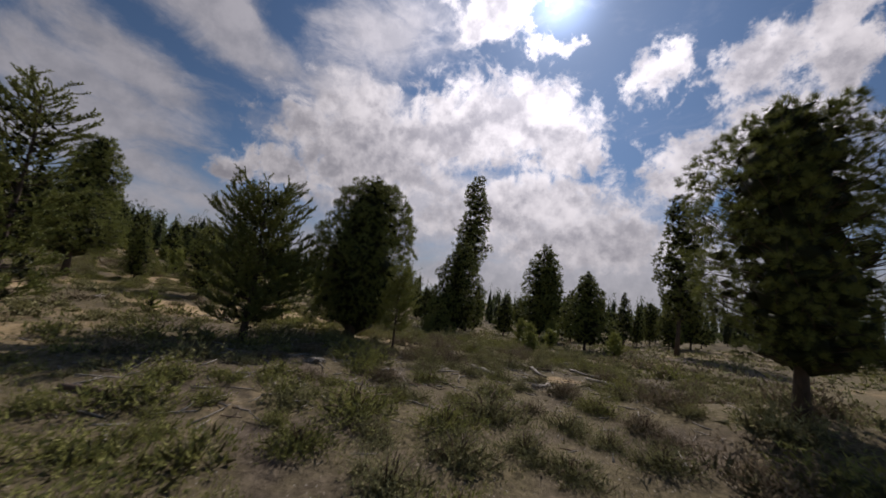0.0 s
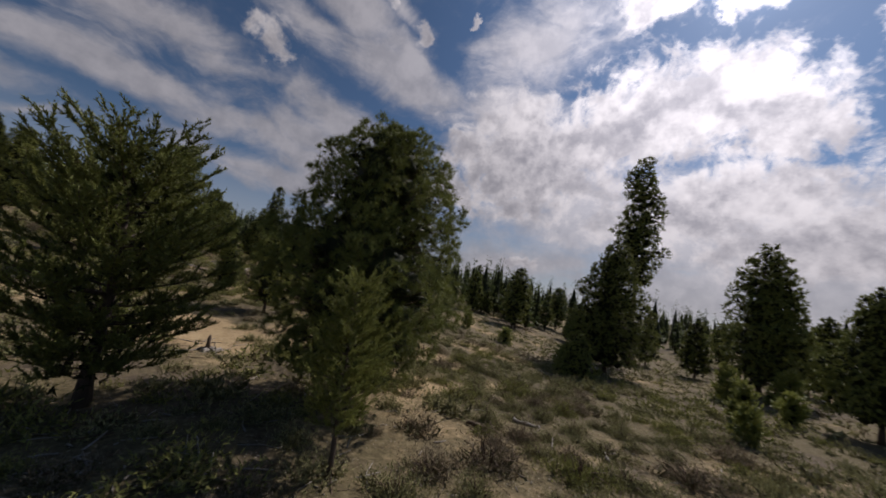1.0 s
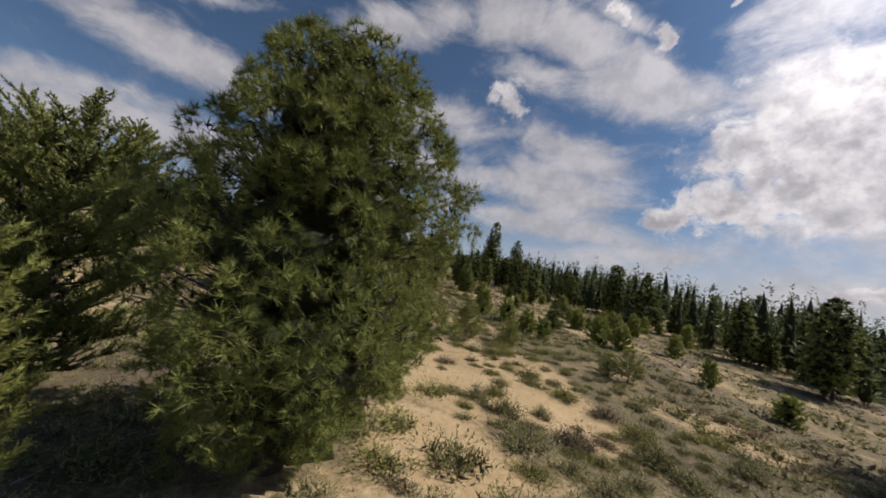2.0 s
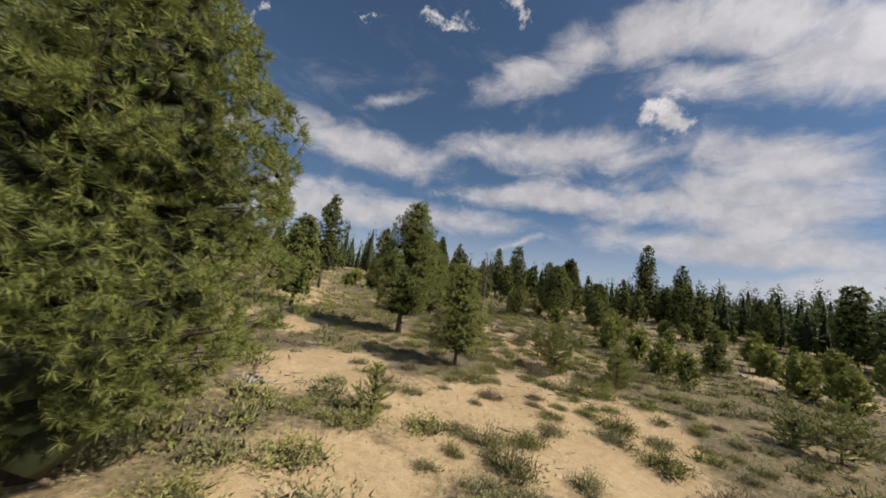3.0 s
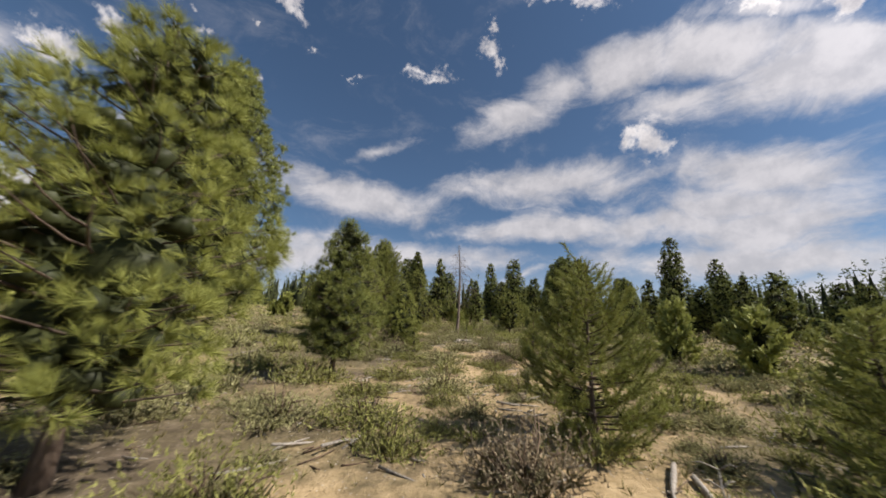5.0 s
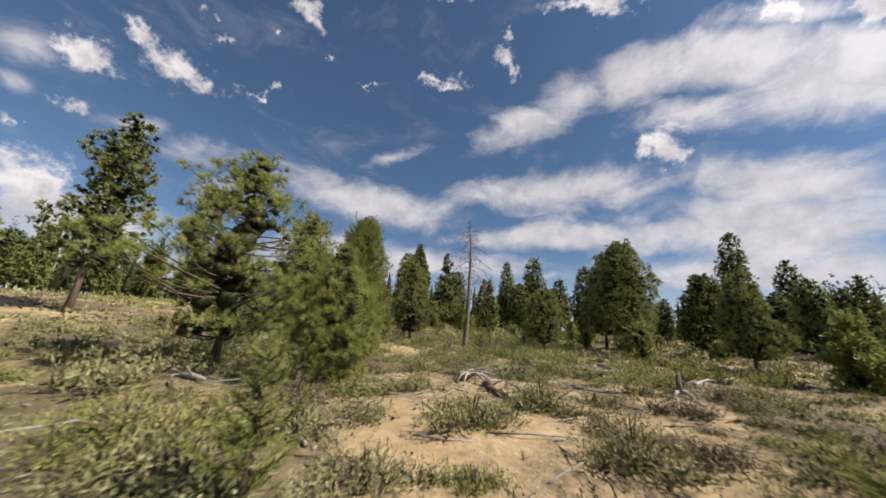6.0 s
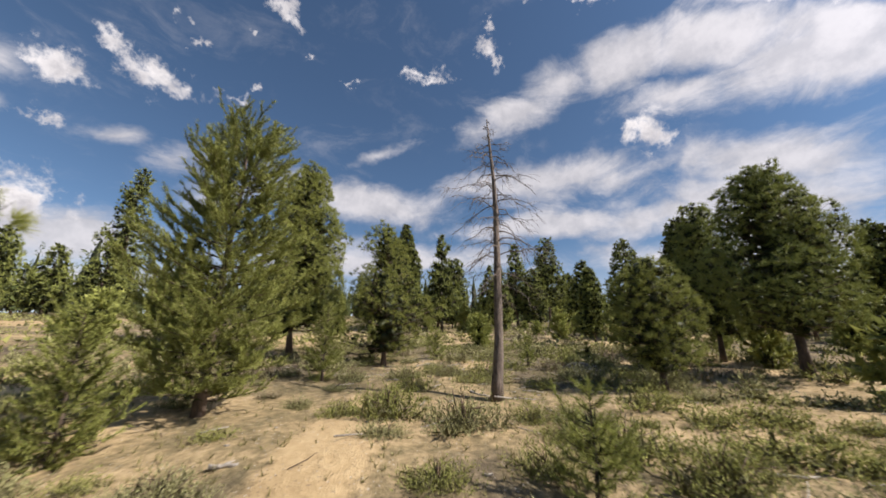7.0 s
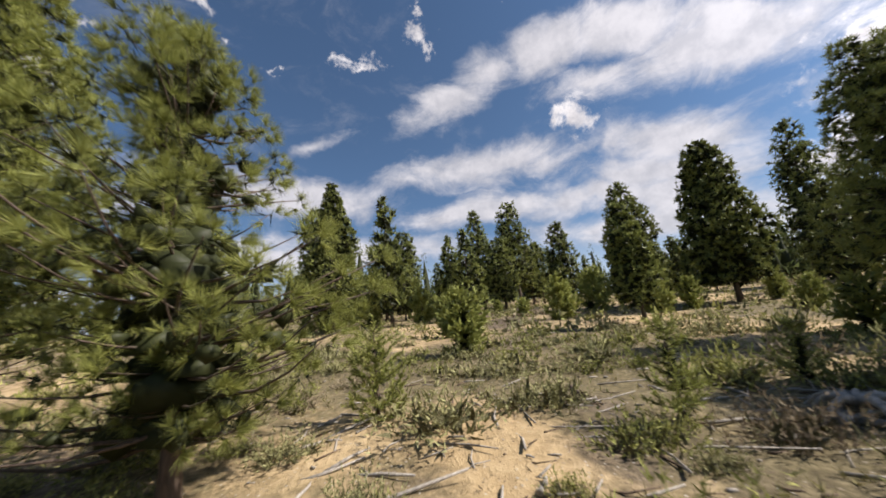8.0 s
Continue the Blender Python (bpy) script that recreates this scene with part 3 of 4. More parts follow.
    return fresh, joined(wood), joined(shade_fill)


def upswept_crown(rng, H, R, low, shape, d, stem, patchy, cover):
    """Short-needled pine: upswept limbs and side shoots, each a bottle brush of needles."""
    half = float(np.clip(0.0014 * d, 0.004, 0.06))
    length = float(np.clip(0.006 * d, 0.085, 0.24))
    full = int(np.clip(1.7 * length / half, 9, 44))
    step = max(0.1, 0.95 * length)
    top = profile(shape, np.linspace(0, 1, 60)).max()
    wood, at, axis, inner = [], [], [], []

    def brush(line):
        """Needles all along a shoot."""
        far = np.r_[0, np.cumsum(np.linalg.norm(np.diff(line, axis=0), axis=1))]
        q = np.arange(0.3 * step, far[-1] + 0.2 * step, step) + rng.uniform(-0.2, 0.2) * step
        p = np.stack([np.interp(q, far, line[:, c]) for c in range(3)], -1)
        g = np.stack([np.interp(q + 0.05, far, line[:, c]) - np.interp(q - 0.05, far, line[:, c]) for c in range(3)], -1)
        at.extend(p), axis.extend(unit(g))

    gap = float(np.clip(0.05 * H, 0.16, 0.34)) * (1.0 if d < 20 else 1.6)
    z, turn = low * H + 0.3 * gap, 0.0
    s = np.linspace(0, 1, 5)[:, None]
    while z < 0.93 * H:
        u = (z - low * H) / (H * (1 - low))
        reach = R * float(profile(shape, u)) / top
        turn += 1.1
        for n in range(6 if H < 3.5 else 8):
            if rng.uniform() < 0.5 * patchy:
                continue
            az = turn + 6.2832 * (n + rng.uniform(-0.3, 0.3)) / (6 if H < 3.5 else 8)
            out_way, e = np.array([math.cos(az), math.sin(az), 0.0]), np.array([-math.sin(az), math.cos(az), 0.0])
            L = max(0.12, reach * rng.uniform(0.72, 1.12))
            rise = 0.14 + (0.75 if H > 3.5 else 0.55) * u + rng.uniform(-0.1, 0.15)
            root = stem(np.clip((z + rng.uniform(-0.3, 0.3) * gap - 0.35 * L * rise) / (0.95 * H), 0.02, 0.96))
            line = root + L * (out_way * s + e * rng.uniform(-0.2, 0.2) * s**2 + UP * (0.4 * rise * s + 0.6 * rise * s**2.2))
            wood.append(tube(line, np.linspace(0.006 + 0.009 * L, 0.004, 5), 4 if d < 15 else 3))
            brush(line[2:] if L > 0.7 else line[1:])
            for j in range(int(cover * (0.9 + (L - 0.2) / (0.1 if d < 12 else 0.17)))):
                q = rng.uniform(0.2, 0.98)
                p = np.array([np.interp(q, s[:, 0], line[:, c]) for c in range(3)])
                size = rng.uniform(0.16, 0.3) + 0.12 * min(L, 1.5) * (1.1 - q)
                aim = unit(out_way * rng.uniform(0.3, 1.0) + e * rng.choice([-1, 1]) * rng.uniform(0.2, 1.0) + UP * rng.uniform(0.15, 0.9))
                twig = p + size * (aim * s[::2] + UP * 0.25 * s[::2] ** 2)
                wood.append(tube(twig, [0.005, 0.004, 0.003], 3))
                brush(twig)
            if L > 0.8:
                inner.append(root + (line[-1] - root) * rng.uniform(0.2, 0.5))
        z += gap * (1.0 - 0.3 * u)
    for side in range(3 if H > 3.5 else 1):  # the leaders at the top
        tip = stem(0.9) + (rng.normal(0, 0.12 * R, 3) * [1, 1, 0.2] if side else 0)
        brush(np.stack([tip, tip + UP * 0.06 * H, tip + UP * 0.1 * H]))
    fresh = blades(rng, np.array(at), np.array(axis), full, length, half, spread=(0.4, 1.05), run=0.75)
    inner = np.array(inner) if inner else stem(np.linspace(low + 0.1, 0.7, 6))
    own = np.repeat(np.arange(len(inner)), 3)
    # needles deep in the crown, their dark colour stands for inner shade
    shade_fill = blades(rng, inner[own] + rng.normal(0, 0.07 * R, (len(own), 3)), unit(rng.normal(size=(len(own), 3))), 12, 1.6 * length, 1.8 * half, spread=(0.1, 1.7), run=0.2)
    return fresh, joined(wood), shade_fill


def pine_meshes(seed, H, R, low, shape, d, spiky, trunk, lean, needle, patchy, cover):
    rng = np.random.RandomState(seed)
    k, pts, stem = stem_line(rng, H, lean)
    rad = trunk * ((1 - k) ** 0.85 * 0.93 + 0.05) * (1 + 0.45 * np.exp(-k * 30))
    tv, tf = tube(pts, rad, 11, 0.06, rng)
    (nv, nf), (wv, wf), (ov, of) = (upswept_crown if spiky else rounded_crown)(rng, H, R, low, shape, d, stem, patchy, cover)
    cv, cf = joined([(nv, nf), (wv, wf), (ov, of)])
    crown = tri_mesh("crown", cv, cf, needle, BARK, SHADED_NEEDLES, which=np.r_[np.zeros(len(nf)), np.ones(len(wf)), np.full(len(of), 2)])
    return smooth_shade(tri_mesh("trunk", tv, tf, BARK)), crown


COUNT = [0]


def pine(x, y, H, R, label, low=0.14, shape="dome", rise=22, trunk=None, lean=(0, 0), needle=None, patchy=0.33, name="pine_tree", sink=0.06, cover=1.0, away=None):
    COUNT[0] += 1
    away = away or max(1.5, float(from_lane(x, y)))
    meshes = pine_meshes(100 + COUNT[0], H, R, low, shape, away, rise > 35, trunk or 0.012 * H + 0.015, lean, needle or NEEDLES, patchy, cover)
    tree = new(name)
    tree.location = (x, y, float(height(x, y)) - sink)
    tagged(tree, label, "tree", "pine trees")
    for n, me in zip(("trunk", "crown"), meshes):
        part(n, me, tree)
    return tree


def sapling(x, y, H, R, label="young yellow-green pine sapling among the brush", **more):
    given = dict(low=0.03, shape="cone", rise=40, trunk=0.012 * H + 0.008, needle=NEEDLES_YELLOW_LIT, patchy=0.3, name="pine_sapling", sink=0.03, cover=1.0)
    given.update(more)
    return pine(x, y, H, R, label, **given)


# round the start
pine(7.2, 7.0, 6.9, 2.05, "large dark ponderosa pine with a domed open crown", low=0.17, trunk=0.13, patchy=0.3)
pine(25.1, 36.9, 18.0, 2.5, "tall slender pine with a ragged narrow crown", low=0.2, shape="spire", trunk=0.2)
pine(4.8, 58.0, 27.3, 3.0, "tall sparse pine with bare lower trunk", low=0.36, shape="spire", trunk=0.3, patchy=0.3)
pine(2.2, 41.0, 11.0, 3.2, "dark bushy pine beside a taller pine", low=0.1, shape="plain")
pine(0.5, 34.0, 3.2, 1.5, "small conical pine in the brush", low=0.02, shape="cone")
pine(14.6, 50.5, 14.2, 3.1, "dark pine with two leaders", low=0.08, shape="plain")
pine(15.8, 50.2, 13.0, 2.6, "dark pine leaning on its neighbour", low=0.12, shape="plain")
pine(14.7, 34.8, 8.0, 2.6, "young open pine with an airy crown", low=0.12, shape="cone", patchy=0.3)
pine(-3.75, 16.2, 7.6, 2.5, "broad dense ponderosa pine with foliage almost to the ground", low=0.1, trunk=0.2, lean=(0.25, 0.2), patchy=0.03, cover=1.0)
pine(-6.3, 12.1, 5.4, 1.95, "pine with upswept spiky branch tips", low=0.12, shape="dome", rise=36, trunk=0.12, cover=1.5)
pine(-1.45, 13.35, 3.3, 0.72, "thin young pine with a bare lower stem", low=0.26, shape="plain", cover=1.2, rise=36, trunk=0.045, needle=NEEDLES_YELLOW_LIT, name="pine_sapling")
pine(-11.2, 9.0, 6.9, 1.45, "pine with upswept spiky branches on the slope", low=0.12, shape="open", rise=44)
# over the clearing
pine(-20.0, 19.15, 8.3, 1.95, "bushy pine with a pointed crown above bare trunk", low=0.16, shape="plain", trunk=0.15)
pine(-14.8, 22.3, 4.7, 1.45, "airy young pine in a patch of shade", low=0.15, shape="plain", patchy=0.45, rise=32, needle=NEEDLES_YELLOW_LIT, trunk=0.075)
pine(-19.7, 8.4, 8.3, 1.15, "slim pine with spiky upswept shoots", low=0.24, shape="open", rise=44, needle=NEEDLES_YELLOW_LIT, trunk=0.13)
pine(-23.6, 11.2, 6.8, 1.6, "compact dark pine on the slope", low=0.15, shape="plain", trunk=0.12)
pine(-70.0, -13.3, 19.0, 2.2, "tall thin pine far up the slope", low=0.3, shape="spire", patchy=0.5)
pine(-36.0, -12.7, 16.8, 2.9, "tall pine with ragged side branches", low=0.22, shape="open", trunk=0.14)
pine(-28.0, -13.0, 14.0, 2.6, "dark tall pine at the slope's edge", low=0.15, shape="open")
pine(-19.6, 23.0, 3.7, 0.9, "small bushy pine among the brush", low=0.14, shape="plain")
pine(-21.5, 39.1, 3.0, 0.9, "young pine on the brushy flat", low=0.1, shape="cone")
pine(-36.3, 38.1, 4.5, 1.2, "young pine on the brushy flat", low=0.15, shape="plain")
pine(-64.5, 60.0, 15.1, 2.5, "lone tall dark pine over the tree line", low=0.12, shape="plain")
pine(-78.5, 38.2, 13.0, 2.6, "pine with a lopsided crown over the tree line", low=0.2, shape="plain", patchy=0.4)
pine(-64.0, 20.6, 11.0, 2.1, "narrow pointed pine on the rise", low=0.1, shape="cone")
pine(-89.0, 24.8, 10.8, 2.4, "far pointed pine on the rise", low=0.08, shape="cone")
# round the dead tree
pine(-28.7, 20.7, 5.3, 1.7, "crooked pine with a split open crown", low=0.13, shape="ragged", trunk=0.085, lean=(0.1, 0.0), patchy=0.6, needle=NEEDLES_YELLOW_LIT)
pine(-28.0, 23.4, 2.9, 0.95, "bushy young pine with foliage to the ground", low=0.03, shape="plain", rise=34, needle=NEEDLES_YELLOW_LIT)
pine(-37.6, 20.9, 6.4, 1.6, "dense yellow-green pine with foliage to the ground", low=0.06, shape="ragged", rise=38, patchy=0.12, cover=1.5, needle=NEEDLES_YELLOW_LIT)
pine(-36.1, 8.6, 10.5, 1.75, "slim leaning pine with tufted branches", low=0.2, shape="spire", patchy=0.6)
pine(-42.2, 35.8, 7.2, 2.0, "dark full pine with bare lower trunk", low=0.2, shape="plain", patchy=0.2, trunk=0.14)
pine(-45.9, 36.1, 7.1, 1.5, "dark pine beside a broader one", low=0.16, shape="plain")
pine(-44.0, 41.6, 5.6, 1.6, "dark pine at the brush's edge", low=0.14, shape="plain")
pine(-66.5, 68.0, 12.3, 2.1, "far pine with a ragged top", low=0.15, shape="plain", patchy=0.4)
pine(-40.35, 30.55, 3.5, 1.22, "low round-headed pine on a short stem", low=0.17, shape="dome", needle=NEEDLES_YELLOW_LIT, trunk=0.075)
pine(-44.1, 22.9, 5.6, 1.45, "young pine with fans of long needles", low=0.1, shape="ragged", trunk=0.085, rise=30, patchy=0.5, cover=0.85, needle=NEEDLES_YELLOW_LIT)
pine(-45.4, 18.9, 8.7, 2.05, "dense upright pine in full sun", low=0.15, shape="plain", needle=NEEDLES_YELLOW_LIT)
pine(-52.1, 33.6, 4.8, 0.95, "small dark pine at the wood's edge", low=0.15, shape="plain")
pine(-61.1, 40.5, 8.8, 1.9, "dark pine with a tapering crown", low=0.1, shape="plain")
pine(-56.8, 42.5, 9.5, 2.2, "broad pine with a spiky outline", low=0.12, shape="plain")
pine(-71.5, 40.4, 8.3, 1.8, "pale green pine at the wood's edge", low=0.15, shape="plain")
pine(-70.6, 29.5, 7.5, 1.5, "pointed pine at the wood's edge", low=0.12, shape="cone")
pine(-76.0, 33.6, 11.5, 1.7, "tall pine at the wood's edge", low=0.15, shape="plain")

pine(-33.0, 20.3, 5.1, 1.3, "open-crowned pine above a bushy sapling", low=0.12, shape="ragged", trunk=0.08, patchy=0.2, needle=NEEDLES_YELLOW_LIT)
pine(-31.1, 23.1, 2.45, 0.68, "bushy yellow-green sapling beside the track", low=0.03, shape="plain", rise=36, trunk=0.045, needle=NEEDLES_YELLOW_LIT, name="pine_sapling")

sapling(-8.4, 19.85, 1.3, 0.46)
sapling(-11.2, 33.6, 1.3, 0.6, needle=NEEDLES, cover=0.8)
sapling(-10.4, 34.3, 2.0, 0.8, cover=0.6)
sapling(-16.5, 27.3, 2.4, 0.9)
sapling(-15.5, 29.8, 1.95, 0.65)
sapling(-11.5, 14.6, 0.85, 0.4)
sapling(-23.7, 24.4, 1.15, 0.28)
sapling(-22.4, 28.0, 1.65, 0.45)
sapling(-35.1, 26.8, 1.15, 0.4)
sapling(-35.8, 20.4, 2.1, 0.6)
sapling(-45.4, 24.7, 1.4, 0.45)
sapling(-44.0, 28.0, 1.15, 0.32)
sapling(-44.6, 30.3, 0.85, 0.25)
sapling(-24.4, 31.8, 1.2, 0.45)
sapling(-32.9, 39.1, 1.7, 0.65, needle=NEEDLES)
sapling(-41.1, 21.8, 2.2, 0.5)
pine(-48.2, 11.9, 4.2, 1.25, "bushy young pine at the edge of the flat", low=0.08, shape="plain", needle=NEEDLES_YELLOW_LIT)



# ---- the dead tree ----
def dead_tree(x, y, H):
    rng = np.random.RandomState(7)
    tree = new("dead_pine")
    tree.location = (x, y, float(height(x, y)) - 0.08)
    tagged(tree, "dead standing pine, bare grey trunk with drooping twigs", "dead tree")
    k = np.linspace(0, 1, 16)
    pts = np.c_[0.10 * np.sin(2.2 * k) - 0.05 * k, 0.12 * np.sin(3.4 * k) + 0.015 * np.sin(11 * k), H * k]
    rad = 0.112 * (1 - k) ** 0.8 + 0.01 + 0.03 * np.exp(-22 * k)
    part("trunk", smooth_shade(tri_mesh("trunk", *tube(pts, rad, 16, 0.1, rng), SNAG_WOOD)), tree)
    for n in range(64):
        u = 0.3 + 0.68 * ((n + rng.uniform(0, 0.9)) / 64) ** 0.85
        root = np.array([np.interp(u, k, pts[:, c]) for c in range(3)])
        L = (0.3 + 0.8 * math.sin(math.pi * min(1, (u - 0.22) / 0.72)) ** 0.8) * rng.uniform(0.6, 1.15) * (1.1 if u < 0.9 else 0.5)
        az = n * 2.4 + rng.uniform(-0.5, 0.5)
        d, e = np.array([math.cos(az), math.sin(az), 0]), np.array([-math.sin(az), math.cos(az), 0])
        s = np.linspace(0, 1, 8)[:, None]
        up0, droop, hook = rng.uniform(0.15, 0.6), rng.uniform(0.6, 1.3), rng.uniform(0.0, 0.5)
        line = root + L * (d * s + e * rng.uniform(-0.25, 0.25) * s**2 + np.array([0, 0, 1.0]) * (up0 * s - droop * s**2 + hook * s**4))
        line[1:-1] += rng.normal(0, 0.022, (6, 3))
        pieces = [tube(line, np.linspace(0.01 + 0.006 * L, 0.003, 8), 5)]
        for j in range(rng.randint(10, 18)):
            a = rng.randint(2, 8)
            tw = L * rng.uniform(0.15, 0.42)
            td = unit(d * rng.uniform(0.2, 0.9) + e * rng.uniform(-1, 1) + np.array([0, 0, rng.uniform(-0.8, 0.3)]))
            q = np.linspace(0, 1, 4)[:, None]
            pieces.append(tube(line[a] + tw * (td * q + np.array([0, 0, -0.35]) * q**2), [0.005, 0.004, 0.0028, 0.002], 3))
        part("branch", tri_mesh("branch", *joined(pieces), SNAG_WOOD), tree)
    return tree


dead_tree(-39.2, 26.3, 7.1)


# ---- logs, stump and roots ----
def log(x0, y0, x1, y1, r, kind):
    """A fallen, weathered log or branch that lies on the ground from one point to the other."""
    COUNT[0] += 1
    rng = np.random.RandomState(COUNT[0])
    L = math.hypot(x1 - x0, y1 - y0)
    if L > 1.9:  # long ones have broken
        x1, y1, L = x0 + (x1 - x0) * 1.9 / L, y0 + (y1 - y0) * 1.9 / L, 1.9
    r = min(r, 0.075)
    k = np.linspace(0, 1, 7)
    bow = rng.uniform(-0.12, 0.12) * L
    nx, ny = -(y1 - y0) / L, (x1 - x0) / L
    px, py = x0 + (x1 - x0) * k + nx * bow * np.sin(3.1 * k), y0 + (y1 - y0) * k + ny * bow * np.sin(3.1 * k)
    cx, cy = (x0 + x1) / 2, (y0 + y1) / 2
    cz = float(height(cx, cy))
    pz = height(px, py) + r * 0.75
    pts = np.c_[px - cx, py - cy, pz - cz] + rng.normal(0, 0.3 * r, (7, 3)) * [1, 1, 0.4]
    pieces = [tube(pts, r * np.linspace(1.05, 0.6, 7) * rng.uniform(0.6, 1.25, 7), 9, 0.16, rng)]
    for n in range(rng.randint(1, 4)):
        a = rng.randint(1, 6)
        d = unit(np.array([nx, ny, 0]) * rng.choice([-1, 1]) + np.array([0, 0, rng.uniform(0.1, 0.9)]) + rng.normal(0, 0.3, 3))
        pieces.append(tube(np.stack([pts[a], pts[a] + d * r * rng.uniform(1.8, 5)]), [r * 0.3, r * 0.12], 5))
    mat, words = (DEAD_WOOD, "silver-grey weathered log lying on the sand") if kind == "pale" else (BROWN_WOOD, "brown rotting log lying in the litter")
    ob = new("log", smooth_shade(tri_mesh("log", *joined(pieces), mat)))
    ob.location = (cx, cy, cz)
    return tagged(ob, words, "log", "fallen logs")


log(1.44, 12.22, 2.28, 11.12, 0.119, "pale")
log(5.84, 13.50, 6.77, 12.40, 0.111, "pale")
log(6.57, 18.42, 7.43, 18.06, 0.083, "pale")
log(-3.22, 9.65, -2.86, 9.93, 0.050, "pale")
log(-1.36, 9.78, -0.90, 10.06, 0.042, "pale")
log(3.18, 15.23, 4.85, 13.95, 0.076, "brown")
log(2.97, 10.27, 3.78, 11.37, 0.065, "pale")
log(-5.84, 5.95, -4.36, 5.67, 0.053, "brown")
log(4.12, 14.73, 4.18, 11.10, 0.080, "pale")
log(5.96, 15.30, 7.34, 13.41, 0.112, "pale")
log(-0.08, 19.52, 0.68, 19.87, 0.099, "pale")
log(-0.87, 17.82, -0.05, 17.93, 0.072, "brown")
log(2.38, 19.28, 2.48, 18.61, 0.056, "pale")
log(-3.67, 11.12, -3.61, 11.30, 0.036, "pale")
log(-13.71, 25.94, -13.04, 27.36, 0.028, "brown")
log(-15.98, 27.88, -13.86, 27.22, 0.028, "pale")
log(-15.74, 27.96, -13.93, 27.3, 0.028, "pale")
log(-13.61, 25.97, -13.28, 26.77, 0.028, "brown")
log(-13.88, 22.48, -13.98, 22.88, 0.020, "pale")
log(-9.20, 16.30, -9.57, 16.75, 0.112, "pale")
log(-9.35, 15.95, -9.34, 16.64, 0.074, "pale")
log(-14.78, 15.57, -15.05, 16.41, 0.125, "pale")
log(-29.22, 26.58, -26.87, 27.09, 0.116, "brown")
log(-30.74, 31.30, -28.16, 30.87, 0.037, "pale")
log(-32.78, 34.04, -36.71, 38.49, 0.102, "pale")
log(-25.68, 23.60, -25.05, 24.32, 0.033, "pale")
log(-35.50, 31.47, -33.47, 31.41, 0.082, "pale")
log(-27.01, 21.14, -26.27, 22.45, 0.035, "brown")
log(-28.38, 19.83, -26.28, 23.30, 0.065, "pale")
log(-27.66, 23.83, -28.62, 24.44, 0.038, "pale")
log(-29.35, 26.54, -27.74, 26.89, 0.096, "brown")
log(-31.73, 32.65, -36.16, 37.99, 0.080, "pale")
log(-30.01, 28.69, -29.76, 30.00, 0.040, "pale")
log(-33.91, 30.36, -33.56, 31.65, 0.065, "pale")
log(-32.20, 30.27, -32.89, 31.43, 0.081, "pale")
log(-32.58, 26.97, -32.23, 27.28, 0.045, "pale")
log(-30.42, 26.03, -31.15, 26.38, 0.052, "pale")
log(-31.19, 25.99, -30.63, 26.95, 0.040, "pale")
log(-35.60, 22.51, -35.66, 22.82, 0.027, "pale")
log(-43.44, 29.16, -44.02, 30.01, 0.062, "pale")
log(-43.64, 29.36, -42.49, 29.61, 0.056, "pale")
log(-42.85, 29.19, -43.39, 29.97, 0.045, "pale")
log(-41.50, 30.78, -41.00, 31.02, 0.051, "brown")
log(-43.53, 30.58, -42.69, 30.91, 0.057, "brown")
log(-39.86, 25.76, -39.44, 26.19, 0.032, "pale")
log(-45.93, 27.65, -44.90, 27.58, 0.049, "brown")
log(-44.09, 30.00, -43.69, 29.97, 0.037, "pale")
log(-43.81, 29.73, -43.94, 30.44, 0.031, "pale")
log(-52.09, 22.32, -52.50, 23.12, 0.072, "pale")
log(-43.13, 26.03, -43.32, 26.16, 0.026, "pale")
log(-44.94, 29.38, -44.36, 29.17, 0.029, "pale")


def stump(x, y):
    """A broken stump with a torn spike and its roots."""
    rng = np.random.RandomState(3)
    ob = new("tree_stump")
    ob.location = (x, y, float(height(x, y)) - 0.03)
    tagged(ob, "broken charred stump with a torn spike", "stump")
    s = np.linspace(0, 1, 6)
    part("trunk", smooth_shade(tri_mesh("trunk", *tube(np.c_[0.03 * np.sin(5 * s), 0.05 * s**2, 0.55 * s], [0.13, 0.1, 0.07, 0.055, 0.06, 0.015], 9, 0.16, rng), BROWN_WOOD)), ob)
    for n in range(5):
        az = 1.3 * n + 0.3
        d = np.array([math.cos(az), math.sin(az), 0])
        pts = d * (0.06 + 0.5 * s)[:, None] + np.array([0, 0, 1]) * (0.11 - 0.16 * s + 0.05 * np.sin(6 * s))[:, None]
        part("root", smooth_shade(tri_mesh("root", *tube(pts, np.linspace(0.055, 0.012, 6), 7, 0.1, rng), DEAD_WOOD)), ob, "silver-grey bare root")
    return ob


def root_plate(x, y, size):
    """Bleached roots of a torn-out tree."""
    rng = np.random.RandomState(int(100 * size))
    ob = new("root_crown")
    ob.location = (x, y, float(height(x, y)))
    tagged(ob, "bleached spreading roots of a torn-out tree", "roots", "bleached roots")
    s = np.linspace(0, 1, 6)
    for n in range(8):
        az = 0.8 * n + rng.uniform(-0.3, 0.3)
        d = np.array([math.cos(az), math.sin(az), 0])
        e = np.array([-d[1], d[0], 0])
        L = size * rng.uniform(0.6, 1.1)
        pts = L * (d * s[:, None] + e * rng.uniform(-0.3, 0.3) * (s**2)[:, None]) + np.array([0, 0, 1.0]) * (size * (0.2 + 0.28 * np.sin(2.6 * s) - 0.5 * s**1.6))[:, None]
        part("root", smooth_shade(tri_mesh("root", *tube(pts, size * np.linspace(0.09, 0.02, 6), 7, 0.1, rng), DEAD_WOOD)), ob)
    return ob


stump(-9.45, 16.2)
